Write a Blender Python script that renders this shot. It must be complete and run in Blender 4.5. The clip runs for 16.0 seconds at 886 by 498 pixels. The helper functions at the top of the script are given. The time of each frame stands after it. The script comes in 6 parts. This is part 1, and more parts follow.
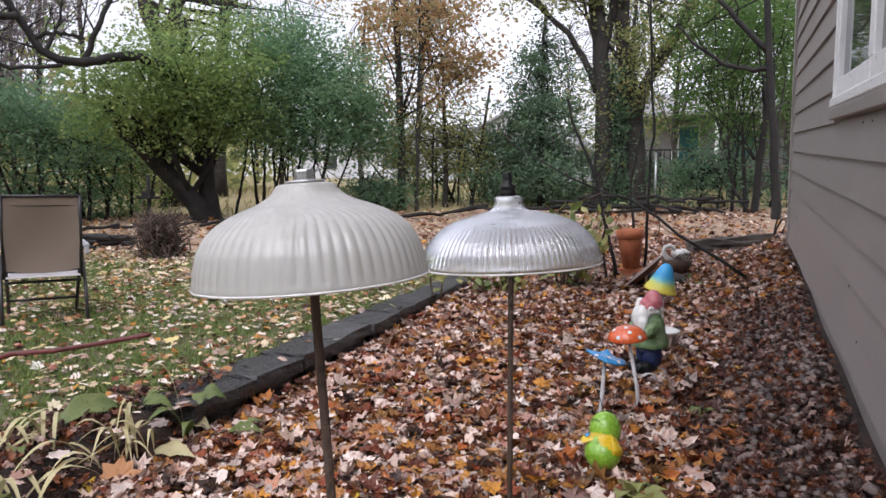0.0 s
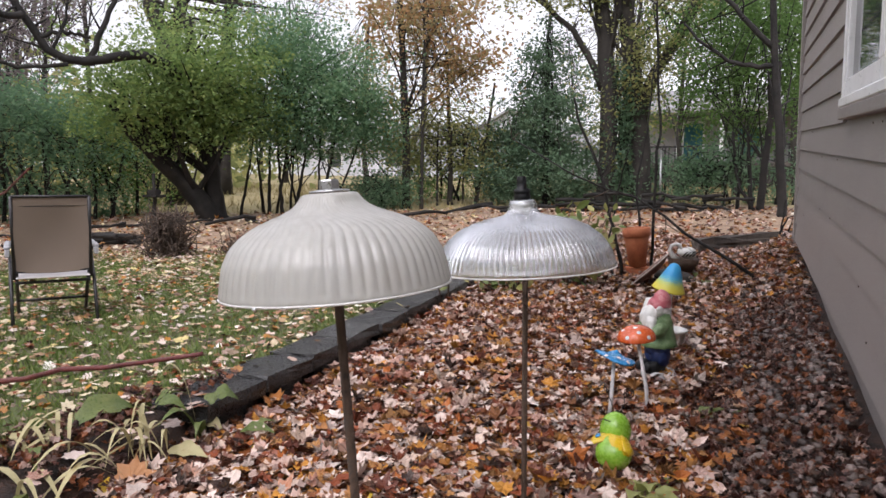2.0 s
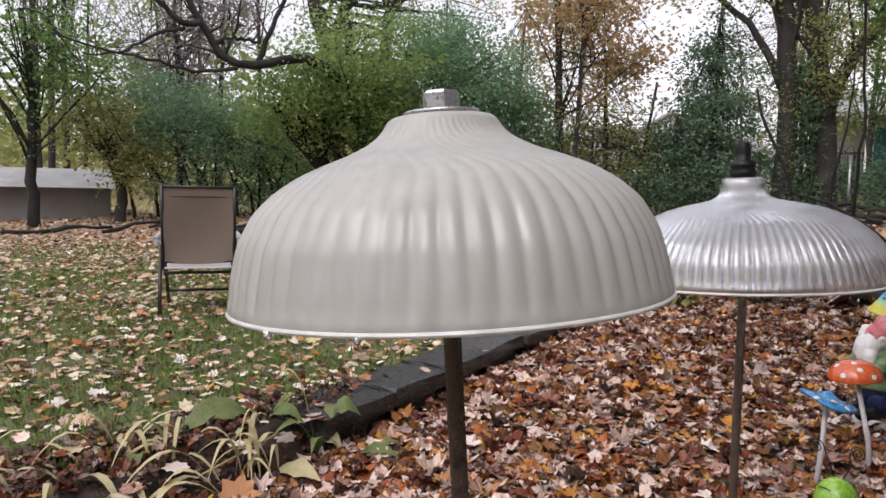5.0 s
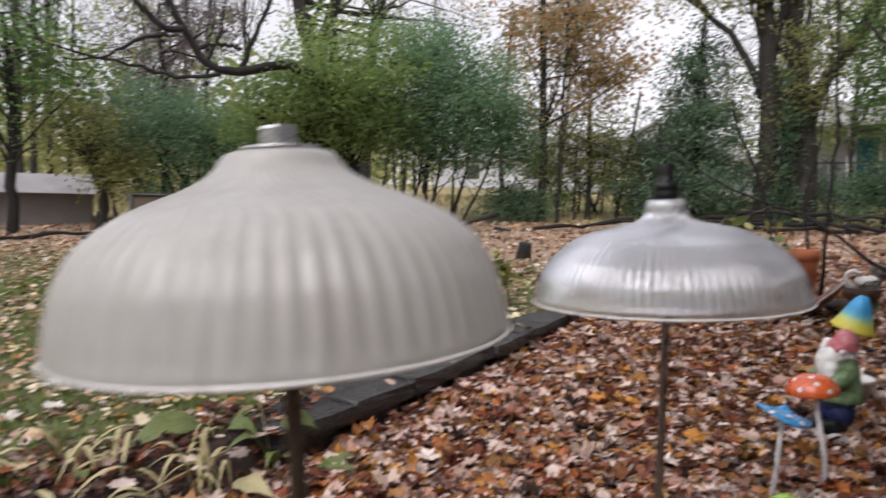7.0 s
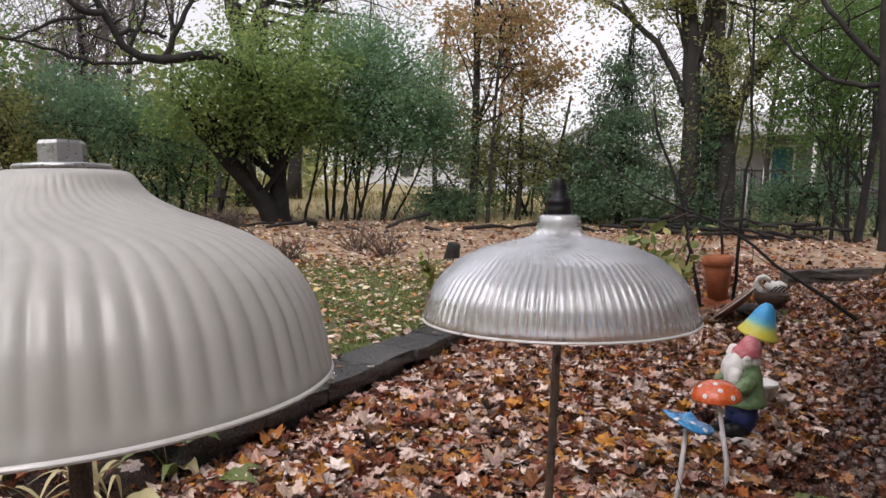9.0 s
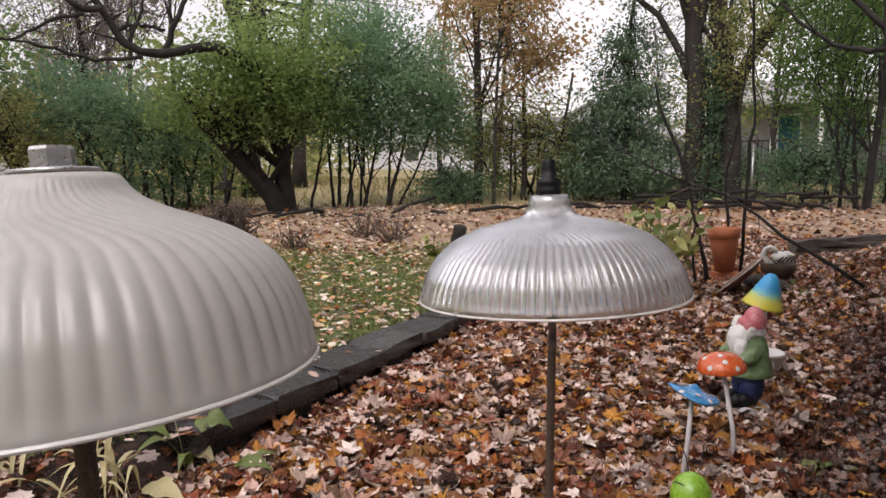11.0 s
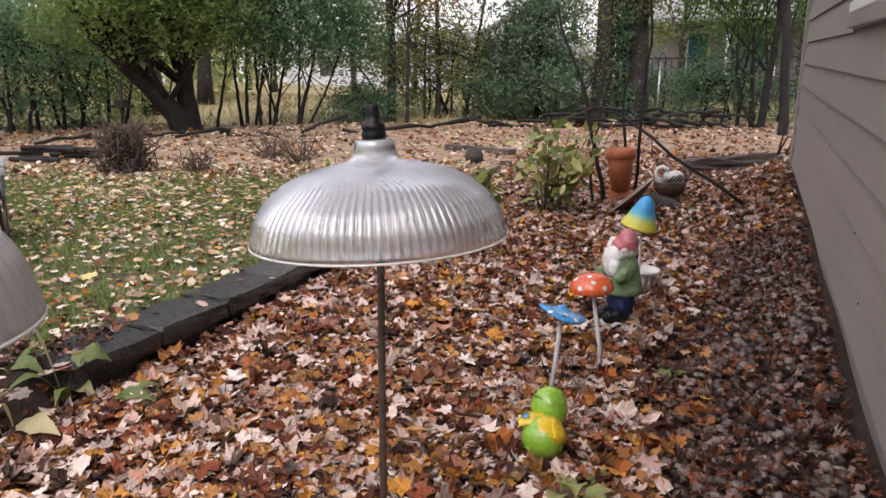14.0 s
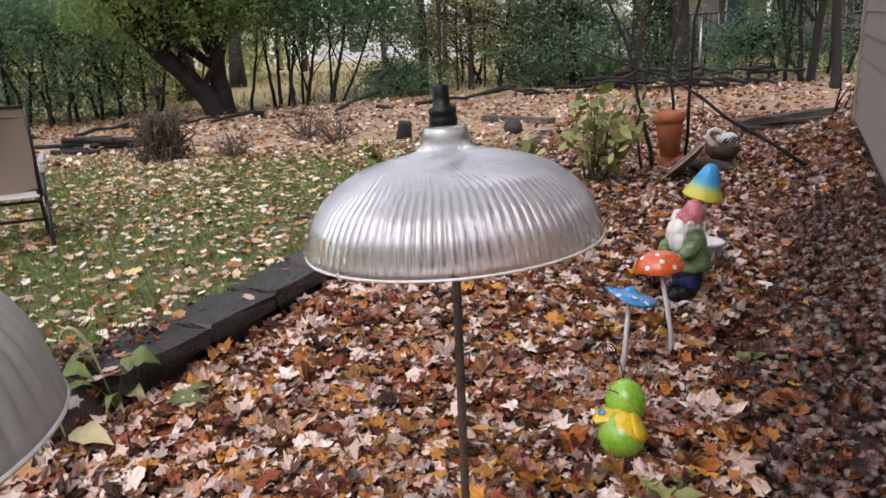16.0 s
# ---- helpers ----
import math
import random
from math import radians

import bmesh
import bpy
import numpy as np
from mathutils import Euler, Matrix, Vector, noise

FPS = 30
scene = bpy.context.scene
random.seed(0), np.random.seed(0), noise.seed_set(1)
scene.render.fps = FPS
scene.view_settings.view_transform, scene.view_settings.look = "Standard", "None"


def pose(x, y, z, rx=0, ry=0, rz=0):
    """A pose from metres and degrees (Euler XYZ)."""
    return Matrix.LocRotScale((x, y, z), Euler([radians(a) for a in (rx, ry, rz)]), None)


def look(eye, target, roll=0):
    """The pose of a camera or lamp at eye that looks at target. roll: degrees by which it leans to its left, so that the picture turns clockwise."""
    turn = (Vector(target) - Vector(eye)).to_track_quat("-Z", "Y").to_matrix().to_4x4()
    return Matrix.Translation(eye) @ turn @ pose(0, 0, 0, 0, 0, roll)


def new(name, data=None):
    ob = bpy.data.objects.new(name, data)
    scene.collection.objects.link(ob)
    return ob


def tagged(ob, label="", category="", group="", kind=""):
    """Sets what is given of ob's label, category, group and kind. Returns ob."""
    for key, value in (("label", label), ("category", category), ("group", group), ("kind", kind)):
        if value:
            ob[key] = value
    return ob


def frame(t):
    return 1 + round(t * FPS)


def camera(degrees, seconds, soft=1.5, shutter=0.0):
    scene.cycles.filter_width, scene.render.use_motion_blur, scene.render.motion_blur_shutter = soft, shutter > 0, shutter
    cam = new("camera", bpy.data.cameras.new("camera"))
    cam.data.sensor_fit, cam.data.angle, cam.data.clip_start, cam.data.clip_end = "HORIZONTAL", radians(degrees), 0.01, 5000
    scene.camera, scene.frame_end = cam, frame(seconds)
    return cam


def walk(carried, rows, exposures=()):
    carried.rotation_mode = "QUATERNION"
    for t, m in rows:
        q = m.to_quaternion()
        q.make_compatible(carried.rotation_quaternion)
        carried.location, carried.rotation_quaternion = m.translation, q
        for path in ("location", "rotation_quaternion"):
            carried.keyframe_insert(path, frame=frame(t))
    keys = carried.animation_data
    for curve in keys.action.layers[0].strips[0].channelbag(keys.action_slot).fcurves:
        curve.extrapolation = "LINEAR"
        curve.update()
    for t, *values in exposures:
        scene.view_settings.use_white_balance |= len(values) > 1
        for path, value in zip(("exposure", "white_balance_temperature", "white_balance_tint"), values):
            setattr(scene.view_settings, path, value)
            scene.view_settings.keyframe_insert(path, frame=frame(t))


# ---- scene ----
cam = camera(65, 16.0, 1.5, 0.4)
PATH = [
    (0, (0.299, 0.588, 0.935), (-0.525, 2.403, 0.768), 0.1),
    (0.5, (0.302, 0.587, 0.943), (-0.494, 2.414, 0.772), -0.4),
    (1, (0.306, 0.573, 0.940), (-0.489, 2.400, 0.768), -0.3),
    (1.5, (0.298, 0.558, 0.938), (-0.513, 2.379, 0.770), 0.3),
    (2, (0.281, 0.570, 0.950), (-0.552, 2.379, 0.775), -0.0),
    (2.5, (0.245, 0.585, 0.956), (-0.643, 2.369, 0.777), 0.7),
    (3, (0.197, 0.632, 0.954), (-0.771, 2.375, 0.799), 2.0),
    (3.5, (0.206, 0.636, 0.984), (-0.813, 2.349, 0.820), 2.1),
    (4, (0.173, 0.705, 0.967), (-0.872, 2.397, 0.757), 1.3),
    (4.5, (0.114, 0.842, 0.900), (-1.027, 2.473, 0.704), 0.2),
    (4.7, (0.071, 0.922, 0.894), (-1.101, 2.534, 0.726), 0.8),
    (6.8, (0.132, 0.935, 0.898), (-1.112, 2.494, 0.750), 1.4),
    (7, (0.144, 0.993, 0.916), (-1.028, 2.607, 0.774), 1.4),
    (7.5, (0.197, 1.076, 0.974), (-0.828, 2.792, 0.902), 0.7),
    (8, (0.196, 1.063, 0.962), (-0.812, 2.790, 0.903), 2.8),
    (8.5, (0.198, 1.045, 0.946), (-0.809, 2.771, 0.840), 2.1),
    (9, (0.171, 1.070, 0.938), (-0.842, 2.788, 0.796), 2.7),
    (11.5, (0.226, 1.056, 0.944), (-0.804, 2.753, 0.705), -0.2),
    (12, (0.278, 1.032, 0.965), (-0.721, 2.741, 0.681), -1.5),
    (12.5, (0.307, 1.112, 0.974), (-0.482, 2.925, 0.676), -0.7),
    (13, (0.329, 1.106, 0.980), (-0.457, 2.892, 0.538), -0.5),
    (13.5, (0.344, 1.098, 0.983), (-0.465, 2.873, 0.542), -0.5),
    (14, (0.336, 1.101, 0.984), (-0.478, 2.879, 0.561), 0.6),
    (14.5, (0.275, 1.191, 0.977), (-0.518, 2.973, 0.534), -0.3),
    (15, (0.219, 1.215, 0.989), (-0.669, 2.945, 0.521), -2.8),
    (15.5, (0.217, 1.222, 0.989), (-0.693, 2.939, 0.516), -5.3),
    (16, (0.218, 1.209, 0.993), (-0.684, 2.923, 0.494), -2.5),
]
walk(cam, [(t, look(eye, target, roll)) for t, eye, target, roll in PATH], [(0, 0.46, 6150, 18), (2.5, 0.46, 6400, 18), (4.5, 0.34, 6450, 18), (7, 0.26, 6500, 18), (9, 0.24, 6600, 18), (12, 0.34, 6850, 20), (13.5, 0.46, 6650, 20), (16, 0.46, 6450, 20)])

# ---- light: a white overcast sky, a very soft sun high behind the camera ----
world = bpy.data.worlds.new("overcast_sky")
scene.world = world
world.use_nodes = True
wn, wl = world.node_tree.nodes, world.node_tree.links
sky = wn.new("ShaderNodeTexSky")
sky.sky_type, sky.sun_disc = "NISHITA", False
sky.sun_elevation, sky.sun_rotation = radians(52), radians(200)
grey = wn.new("ShaderNodeHueSaturation")
grey.inputs["Saturation"].default_value = 0.14
wl.new(sky.outputs[0], grey.inputs["Color"])
# an overcast sky is brighter overhead than near the horizon
dome, part_z, rise, mul = wn.new("ShaderNodeTexCoord"), wn.new("ShaderNodeSeparateXYZ"), wn.new("ShaderNodeMapRange"), wn.new("ShaderNodeMix")
wl.new(dome.outputs["Generated"], part_z.inputs[0])
wl.new(part_z.outputs["Z"], rise.inputs[0])
rise.inputs[3].default_value, rise.inputs[4].default_value = 0.8, 2.4
mul.data_type, mul.blend_type = "RGBA", "MULTIPLY"
mul.inputs[0].default_value = 1.0
wl.new(grey.outputs[0], mul.inputs[6])
wl.new(rise.outputs[0], mul.inputs[7])
wl.new(mul.outputs[2], wn["Background"].inputs[0])
wn["Background"].inputs[1].default_value = 0.15
sun_data = bpy.data.lights.new("sun", "SUN")
sun_data.energy, sun_data.angle, sun_data.color = 1.2, radians(30), (1.0, 0.985, 0.96)
new("sun", sun_data).matrix_world = look((0, 0, 30), (-9, 22, 0))

rng = np.random.default_rng(7)


# ---- materials ----
def mat(name, cols, scale=6.0, rough=0.8, bump=0.3, rand="", mix=0.5, fine=None, translucent=0.0, metal=0.0, spec=0.5, rough_var=0.15, coat=0.0):
    """Two scales of noise drive a colour ramp; rand: 'island' or 'object' adds a shift of its own to each piece."""
    m = bpy.data.materials.new(name)
    m.use_nodes = True
    n, l = m.node_tree.nodes, m.node_tree.links
    b = n["Principled BSDF"]
    co = n.new("ShaderNodeTexCoord")
    big, small = n.new("ShaderNodeTexNoise"), n.new("ShaderNodeTexNoise")
    for t, s in ((big, scale), (small, fine or scale * 9)):
        t.inputs["Scale"].default_value, t.inputs["Detail"].default_value = s, 5
        l.new(co.outputs["Object"], t.inputs["Vector"])
    add = n.new("ShaderNodeMix")
    add.inputs[0].default_value = 0.4
    l.new(big.outputs["Fac"], add.inputs[2])
    l.new(small.outputs["Fac"], add.inputs[3])
    fac = add.outputs[0]
    if rand:
        geo = n.new("ShaderNodeNewGeometry" if rand == "island" else "ShaderNodeObjectInfo")
        two = n.new("ShaderNodeMix")
        two.inputs[0].default_value = mix
        l.new(fac, two.inputs[2])
        l.new(geo.outputs["Random Per Island" if rand == "island" else "Random"], two.inputs[3])
        fac = two.outputs[0]
    spread = n.new("ShaderNodeMapRange")
    lo, hi = (0.5 - 0.5 * mix - 0.12 * (1 - mix), 0.5 + 0.5 * mix + 0.12 * (1 - mix)) if rand else (0.34, 0.66)
    spread.inputs[1].default_value, spread.inputs[2].default_value = lo, hi
    l.new(fac, spread.inputs[0])
    ramp = n.new("ShaderNodeValToRGB")
    l.new(spread.outputs[0], ramp.inputs[0])
    els = ramp.color_ramp.elements
    while len(els) < len(cols):
        els.new(0.5)
    for i, c in enumerate(cols):
        els[i].position, els[i].color = i / max(1, len(cols) - 1), (*c, 1)
    l.new(ramp.outputs[0], b.inputs["Base Color"])
    rv = n.new("ShaderNodeMapRange")
    rv.inputs[1].default_value, rv.inputs[2].default_value = 0.3, 0.7
    rv.inputs[3].default_value, rv.inputs[4].default_value = max(0.02, rough - rough_var), min(1, rough + rough_var)
    l.new(small.outputs["Fac"], rv.inputs[0])
    l.new(rv.outputs[0], b.inputs["Roughness"])
    b.inputs["Metallic"].default_value = metal
    b.inputs["Specular IOR Level"].default_value = spec
    b.inputs["Coat Weight"].default_value = coat
    b.inputs["Coat Roughness"].default_value = 0.12
    if bump:
        bp = n.new("ShaderNodeBump")
        bp.inputs["Strength"].default_value, bp.inputs["Distance"].default_value = bump, 0.01
        l.new(small.outputs["Fac"], bp.inputs["Height"])
        l.new(bp.outputs[0], b.inputs["Normal"])
    if translucent:
        tr, sh = n.new("ShaderNodeBsdfTranslucent"), n.new("ShaderNodeMixShader")
        l.new(ramp.outputs[0], tr.inputs[0])
        sh.inputs[0].default_value = translucent
        l.new(b.outputs[0], sh.inputs[1])
        l.new(tr.outputs[0], sh.inputs[2])
        l.new(sh.outputs[0], n["Material Output"].inputs[0])
    return m


M_LITTER = mat("wet_fallen_leaves", [(0.01, 0.004, 0.003), (0.1, 0.024, 0.011), (0.78, 0.62, 0.54), (0.25, 0.06, 0.021), (0.014, 0.006, 0.005), (0.42, 0.13, 0.03), (0.84, 0.72, 0.65), (0.12, 0.028, 0.013), (0.5, 0.25, 0.09), (0.02, 0.008, 0.006), (0.78, 0.64, 0.56), (0.27, 0.068, 0.025), (0.012, 0.006, 0.005), (0.6, 0.27, 0.045), (0.08, 0.022, 0.012), (0.74, 0.57, 0.46), (0.18, 0.042, 0.018)], 9, 0.4, 0.7, "island", 0.94, 160, spec=0.24)
# damp leaf browns taken darker, to hold the shade beside the wall
M_DARKLITTER = mat("damp_shade_leaves", [(0.012, 0.006, 0.005), (0.055, 0.018, 0.012), (0.12, 0.04, 0.024), (0.32, 0.22, 0.18), (0.05, 0.016, 0.011), (0.25, 0.08, 0.025), (0.016, 0.007, 0.006)], 9, 0.42, 0.6, "island", 0.92, 160, spec=0.38)
M_LAWNLEAF = mat("pale_fallen_leaves", [(0.16, 0.07, 0.035), (0.42, 0.3, 0.16), (0.62, 0.53, 0.36), (0.28, 0.12, 0.05), (0.68, 0.62, 0.48), (0.46, 0.2, 0.08), (0.5, 0.39, 0.24), (0.1, 0.045, 0.025), (0.72, 0.68, 0.6), (0.6, 0.49, 0.2), (0.22, 0.12, 0.06)], 9, 0.45, 0.4, "island", 0.9, 160)
M_YELLOWLEAF = mat("yellow_leaf", [(0.42, 0.22, 0.02), (0.55, 0.38, 0.03), (0.5, 0.2, 0.03)], 20, 0.5, 0.4, "object", 0.6)
M_ORANGELEAF = mat("orange_brown_leaf", [(0.22, 0.07, 0.02), (0.4, 0.15, 0.03), (0.45, 0.3, 0.2)], 20, 0.5, 0.4, "object", 0.7)
M_SOIL = mat("wet_leaf_mould", [(0.008, 0.005, 0.004), (0.026, 0.013, 0.008), (0.07, 0.032, 0.018)], 14, 0.7, 0.9)
M_TURF = mat("turf", [(0.03, 0.022, 0.015), (0.06, 0.08, 0.022), (0.085, 0.055, 0.035), (0.08, 0.12, 0.028), (0.12, 0.095, 0.05), (0.05, 0.038, 0.024)], 4, 0.85, 0.8)
M_FLOOR = mat("dry_leaf_floor", [(0.09, 0.05, 0.03), (0.22, 0.14, 0.085), (0.36, 0.26, 0.18), (0.16, 0.09, 0.055)], 5, 0.8, 0.9, fine=40)
M_FIELD = mat("autumn_field", [(0.14, 0.13, 0.05), (0.27, 0.22, 0.1), (0.33, 0.27, 0.14)], 0.5, 0.9, 0.5, fine=20)
M_GRASS = mat("grass_blades", [(0.07, 0.115, 0.026), (0.12, 0.185, 0.04), (0.17, 0.235, 0.055), (0.26, 0.25, 0.1)], 2, 0.6, 0, "island", 0.6, translucent=0.3)
M_STONE = mat("river_stone", [(0.02, 0.013, 0.01), (0.06, 0.038, 0.03), (0.25, 0.19, 0.165), (0.045, 0.029, 0.023), (0.14, 0.1, 0.083)], 10, 0.36, 0.3, "island", 0.7)
M_STONEP = mat("river_cobble", [(0.02, 0.013, 0.01), (0.06, 0.038, 0.03), (0.25, 0.19, 0.165), (0.045, 0.029, 0.023), (0.14, 0.1, 0.083)], 10, 0.36, 0.3, "object", 0.7)
M_BLOCK = mat("wet_dark_block", [(0.012, 0.011, 0.011), (0.035, 0.034, 0.034), (0.085, 0.082, 0.08)], 12, 0.34, 0.8, "object", 0.3, 110, rough_var=0.25)
M_SIDING = mat("grey_brown_siding", [(0.22, 0.193, 0.18), (0.255, 0.226, 0.212), (0.28, 0.248, 0.232)], 1.6, 0.45, 0.12, "object", 0.2, 220)
M_WHITEPAINT = mat("white_window_paint", [(0.66, 0.66, 0.66), (0.78, 0.78, 0.78)], 5, 0.4, 0.05)
M_GLASSPANE = mat("window_pane", [(0.03, 0.035, 0.04), (0.05, 0.055, 0.06)], 1, 0.04, 0, rough_var=0.01, spec=1.0)
M_IRON = mat("rusty_rod", [(0.03, 0.018, 0.012), (0.09, 0.05, 0.03), (0.05, 0.04, 0.032)], 60, 0.6, 0.6)
M_BLACK = mat("black_plastic", [(0.004, 0.004, 0.0045), (0.009, 0.009, 0.01)], 40, 0.42, 0.1, spec=0.3)
M_ZINC = mat("zinc", [(0.36, 0.36, 0.36), (0.5, 0.5, 0.5)], 40, 0.35, 0.1, metal=0.9)
M_BARK = mat("wet_bark", [(0.004, 0.0034, 0.0028), (0.011, 0.009, 0.0075), (0.026, 0.022, 0.018)], 5, 0.85, 1.0, fine=40)
M_BARKGREY = mat("grey_bark", [(0.011, 0.0095, 0.008), (0.03, 0.0255, 0.0215), (0.06, 0.052, 0.044)], 3, 0.9, 1.0, fine=30)
M_TWIG = mat("dead_twigs", [(0.03, 0.02, 0.015), (0.08, 0.055, 0.04), (0.13, 0.09, 0.065)], 8, 0.85, 0.5, "island", 0.6)
M_REDTWIG = mat("dark_red_twig", [(0.05, 0.008, 0.008), (0.11, 0.02, 0.018), (0.16, 0.04, 0.03)], 60, 0.5, 0.3)
M_FABRIC = mat("taupe_mesh_sling", [(0.22, 0.17, 0.135), (0.25, 0.195, 0.155)], 3, 0.8, 0.3, fine=600)
M_FABRICLIGHT = mat("pale_sling_edge", [(0.5, 0.47, 0.46), (0.58, 0.55, 0.54)], 3, 0.8, 0.2, fine=600)
M_TUBE = mat("dark_bronze_tube", [(0.012, 0.011, 0.012), (0.025, 0.022, 0.022)], 30, 0.4, 0.1)
M_GREYPLASTIC = mat("grey_armrest", [(0.3, 0.3, 0.32), (0.38, 0.38, 0.4)], 30, 0.5, 0.1)
M_TERRA = mat("terracotta", [(0.25, 0.07, 0.03), (0.4, 0.12, 0.05), (0.45, 0.17, 0.08)], 9, 0.75, 0.3)
M_RED = mat("glossy_orange_red_paint", [(0.56, 0.07, 0.012), (0.7, 0.13, 0.025)], 12, 0.22, 0.05, coat=0.6)
M_BLUE = mat("glossy_blue_paint", [(0.015, 0.16, 0.42), (0.04, 0.26, 0.55), (0.08, 0.33, 0.6)], 12, 0.22, 0.05, coat=0.6)
M_SKYBLUE = mat("sky_blue_paint", [(0.03, 0.3, 0.6), (0.06, 0.38, 0.66)], 12, 0.4, 0.1)
M_PALEYELLOW = mat("yellow_paint", [(0.6, 0.5, 0.05), (0.7, 0.62, 0.1)], 12, 0.4, 0.1)
M_WHITE = mat("white_enamel", [(0.62, 0.61, 0.58), (0.76, 0.75, 0.72)], 20, 0.35, 0.1)
M_STEM = mat("pale_metal_stem", [(0.4, 0.38, 0.38), (0.58, 0.55, 0.55)], 25, 0.45, 0.2)
M_LIME = mat("lime_green_enamel", [(0.16, 0.33, 0.02), (0.24, 0.46, 0.04), (0.34, 0.5, 0.05)], 9, 0.28, 0.05, coat=0.4)
M_GOLD = mat("golden_yellow_enamel", [(0.6, 0.38, 0.01), (0.74, 0.52, 0.02)], 12, 0.3, 0.05, coat=0.4)
M_GREENCOAT = mat("gnome_green_paint", [(0.07, 0.13, 0.05), (0.13, 0.21, 0.09), (0.24, 0.3, 0.18)], 30, 0.55, 0.3)
M_NAVY = mat("gnome_navy_paint", [(0.006, 0.012, 0.05), (0.015, 0.035, 0.13)], 20, 0.5, 0.2)
M_PINK = mat("gnome_pink_red_paint", [(0.4, 0.05, 0.08), (0.55, 0.16, 0.18), (0.68, 0.45, 0.44)], 22, 0.5, 0.3)
M_ROOF = mat("grey_shingle", [(0.2, 0.2, 0.2), (0.34, 0.33, 0.33)], 2, 0.9, 0.4)
M_SHEDWALL = mat("shed_siding", [(0.18, 0.165, 0.16), (0.24, 0.22, 0.215)], 2, 0.8, 0.2)
M_HOUSEWHITE = mat("far_white_siding", [(0.42, 0.43, 0.46), (0.54, 0.55, 0.57)], 0.7, 0.8, 0.1)
M_HOUSETAN = mat("far_grey_siding", [(0.25, 0.235, 0.23), (0.35, 0.33, 0.325)], 0.7, 0.8, 0.1)
M_TEAL = mat("teal_door", [(0.01, 0.1, 0.12), (0.02, 0.15, 0.17)], 2, 0.5, 0.1)
M_LOG = mat("weathered_timber", [(0.03, 0.025, 0.022), (0.08, 0.066, 0.056), (0.14, 0.12, 0.1)], 4, 0.85, 0.8, fine=50)


def bell_paint():
    """Sky blue that runs into yellow down the bell, with a blotchy edge."""
    m = mat("blue_to_yellow_paint", [(0.6, 0.52, 0.06), (0.5, 0.55, 0.12), (0.1, 0.42, 0.5), (0.03, 0.3, 0.6), (0.04, 0.34, 0.66)], 12, 0.4, 0.2)
    n, l = m.node_tree.nodes, m.node_tree.links
    ramp = [q for q in n if q.bl_idname == "ShaderNodeValToRGB"][0]
    spread = [q for q in n if q.bl_idname == "ShaderNodeMapRange" and q.outputs[0].links[0].to_node == ramp][0]
    co = [q for q in n if q.bl_idname == "ShaderNodeTexCoord"][0]
    axes, ns, add = n.new("ShaderNodeSeparateXYZ"), n.new("ShaderNodeTexNoise"), n.new("ShaderNodeMath")
    l.new(co.outputs["Object"], axes.inputs[0])
    ns.inputs["Scale"].default_value = 40
    add.operation, add.inputs[1].default_value = "MULTIPLY_ADD", 0.05
    l.new(ns.outputs["Fac"], add.inputs[0])
    l.new(axes.outputs["Z"], add.inputs[2])
    spread.inputs[1].default_value, spread.inputs[2].default_value = 0.045, 0.14
    l.new(add.outputs[0], spread.inputs[0])
    return m


M_BELL = bell_paint()
M_BOWL = mat("red_brown_stoneware", [(0.05, 0.02, 0.014), (0.12, 0.05, 0.035), (0.2, 0.1, 0.07)], 9, 0.5, 0.4)
M_BOWLRIM = mat("pale_worn_stone", [(0.3, 0.26, 0.22), (0.5, 0.46, 0.4)], 20, 0.7, 0.4)


def leafmat(name, cols, tr=0.68):
    return mat(name, cols, 0.9, 0.5, 0, "island", 0.32, translucent=tr, spec=0.3)


L_APPLE = leafmat("apple_leaves", [(0.116, 0.186, 0.072), (0.184, 0.273, 0.094), (0.262, 0.358, 0.122), (0.407, 0.464, 0.155)])
L_HONEY = leafmat("honeysuckle_leaves", [(0.107, 0.202, 0.117), (0.155, 0.277, 0.155), (0.218, 0.348, 0.194), (0.291, 0.413, 0.233)])
L_DARK = leafmat("dark_shrub_leaves", [(0.097, 0.177, 0.105), (0.155, 0.257, 0.150), (0.213, 0.323, 0.188)])
L_ORANGE = leafmat("orange_maple_leaves", [(0.33, 0.21, 0.12), (0.47, 0.27, 0.12), (0.36, 0.33, 0.17), (0.5, 0.36, 0.21)])
L_OLIVE = leafmat("yellowing_leaves", [(0.136, 0.161, 0.066), (0.233, 0.262, 0.100), (0.369, 0.363, 0.144), (0.446, 0.424, 0.188)])
L_CEDAR = leafmat("cedar_foliage", [(0.073, 0.131, 0.076), (0.116, 0.194, 0.113), (0.175, 0.257, 0.155)], 0.4)
L_BRIGHT = leafmat("light_green_leaves", [(0.078, 0.151, 0.045), (0.126, 0.222, 0.066), (0.194, 0.303, 0.100)])
L_DULL = leafmat("brown_pink_leaves", [(0.150, 0.114, 0.119), (0.220, 0.177, 0.185), (0.200, 0.198, 0.158)])
M_HOSTA = mat("hosta_leaf", [(0.045, 0.08, 0.016), (0.085, 0.13, 0.028), (0.15, 0.18, 0.045), (0.27, 0.24, 0.08)], 16, 0.38, 0.4, "island", 0.3, 120, translucent=0.25)
M_HOSTAPALE = mat("withered_hosta_leaf", [(0.2, 0.17, 0.06), (0.4, 0.35, 0.17), (0.5, 0.44, 0.24), (0.3, 0.2, 0.07)], 22, 0.5, 0.4, "island", 0.4, 120, translucent=0.2)


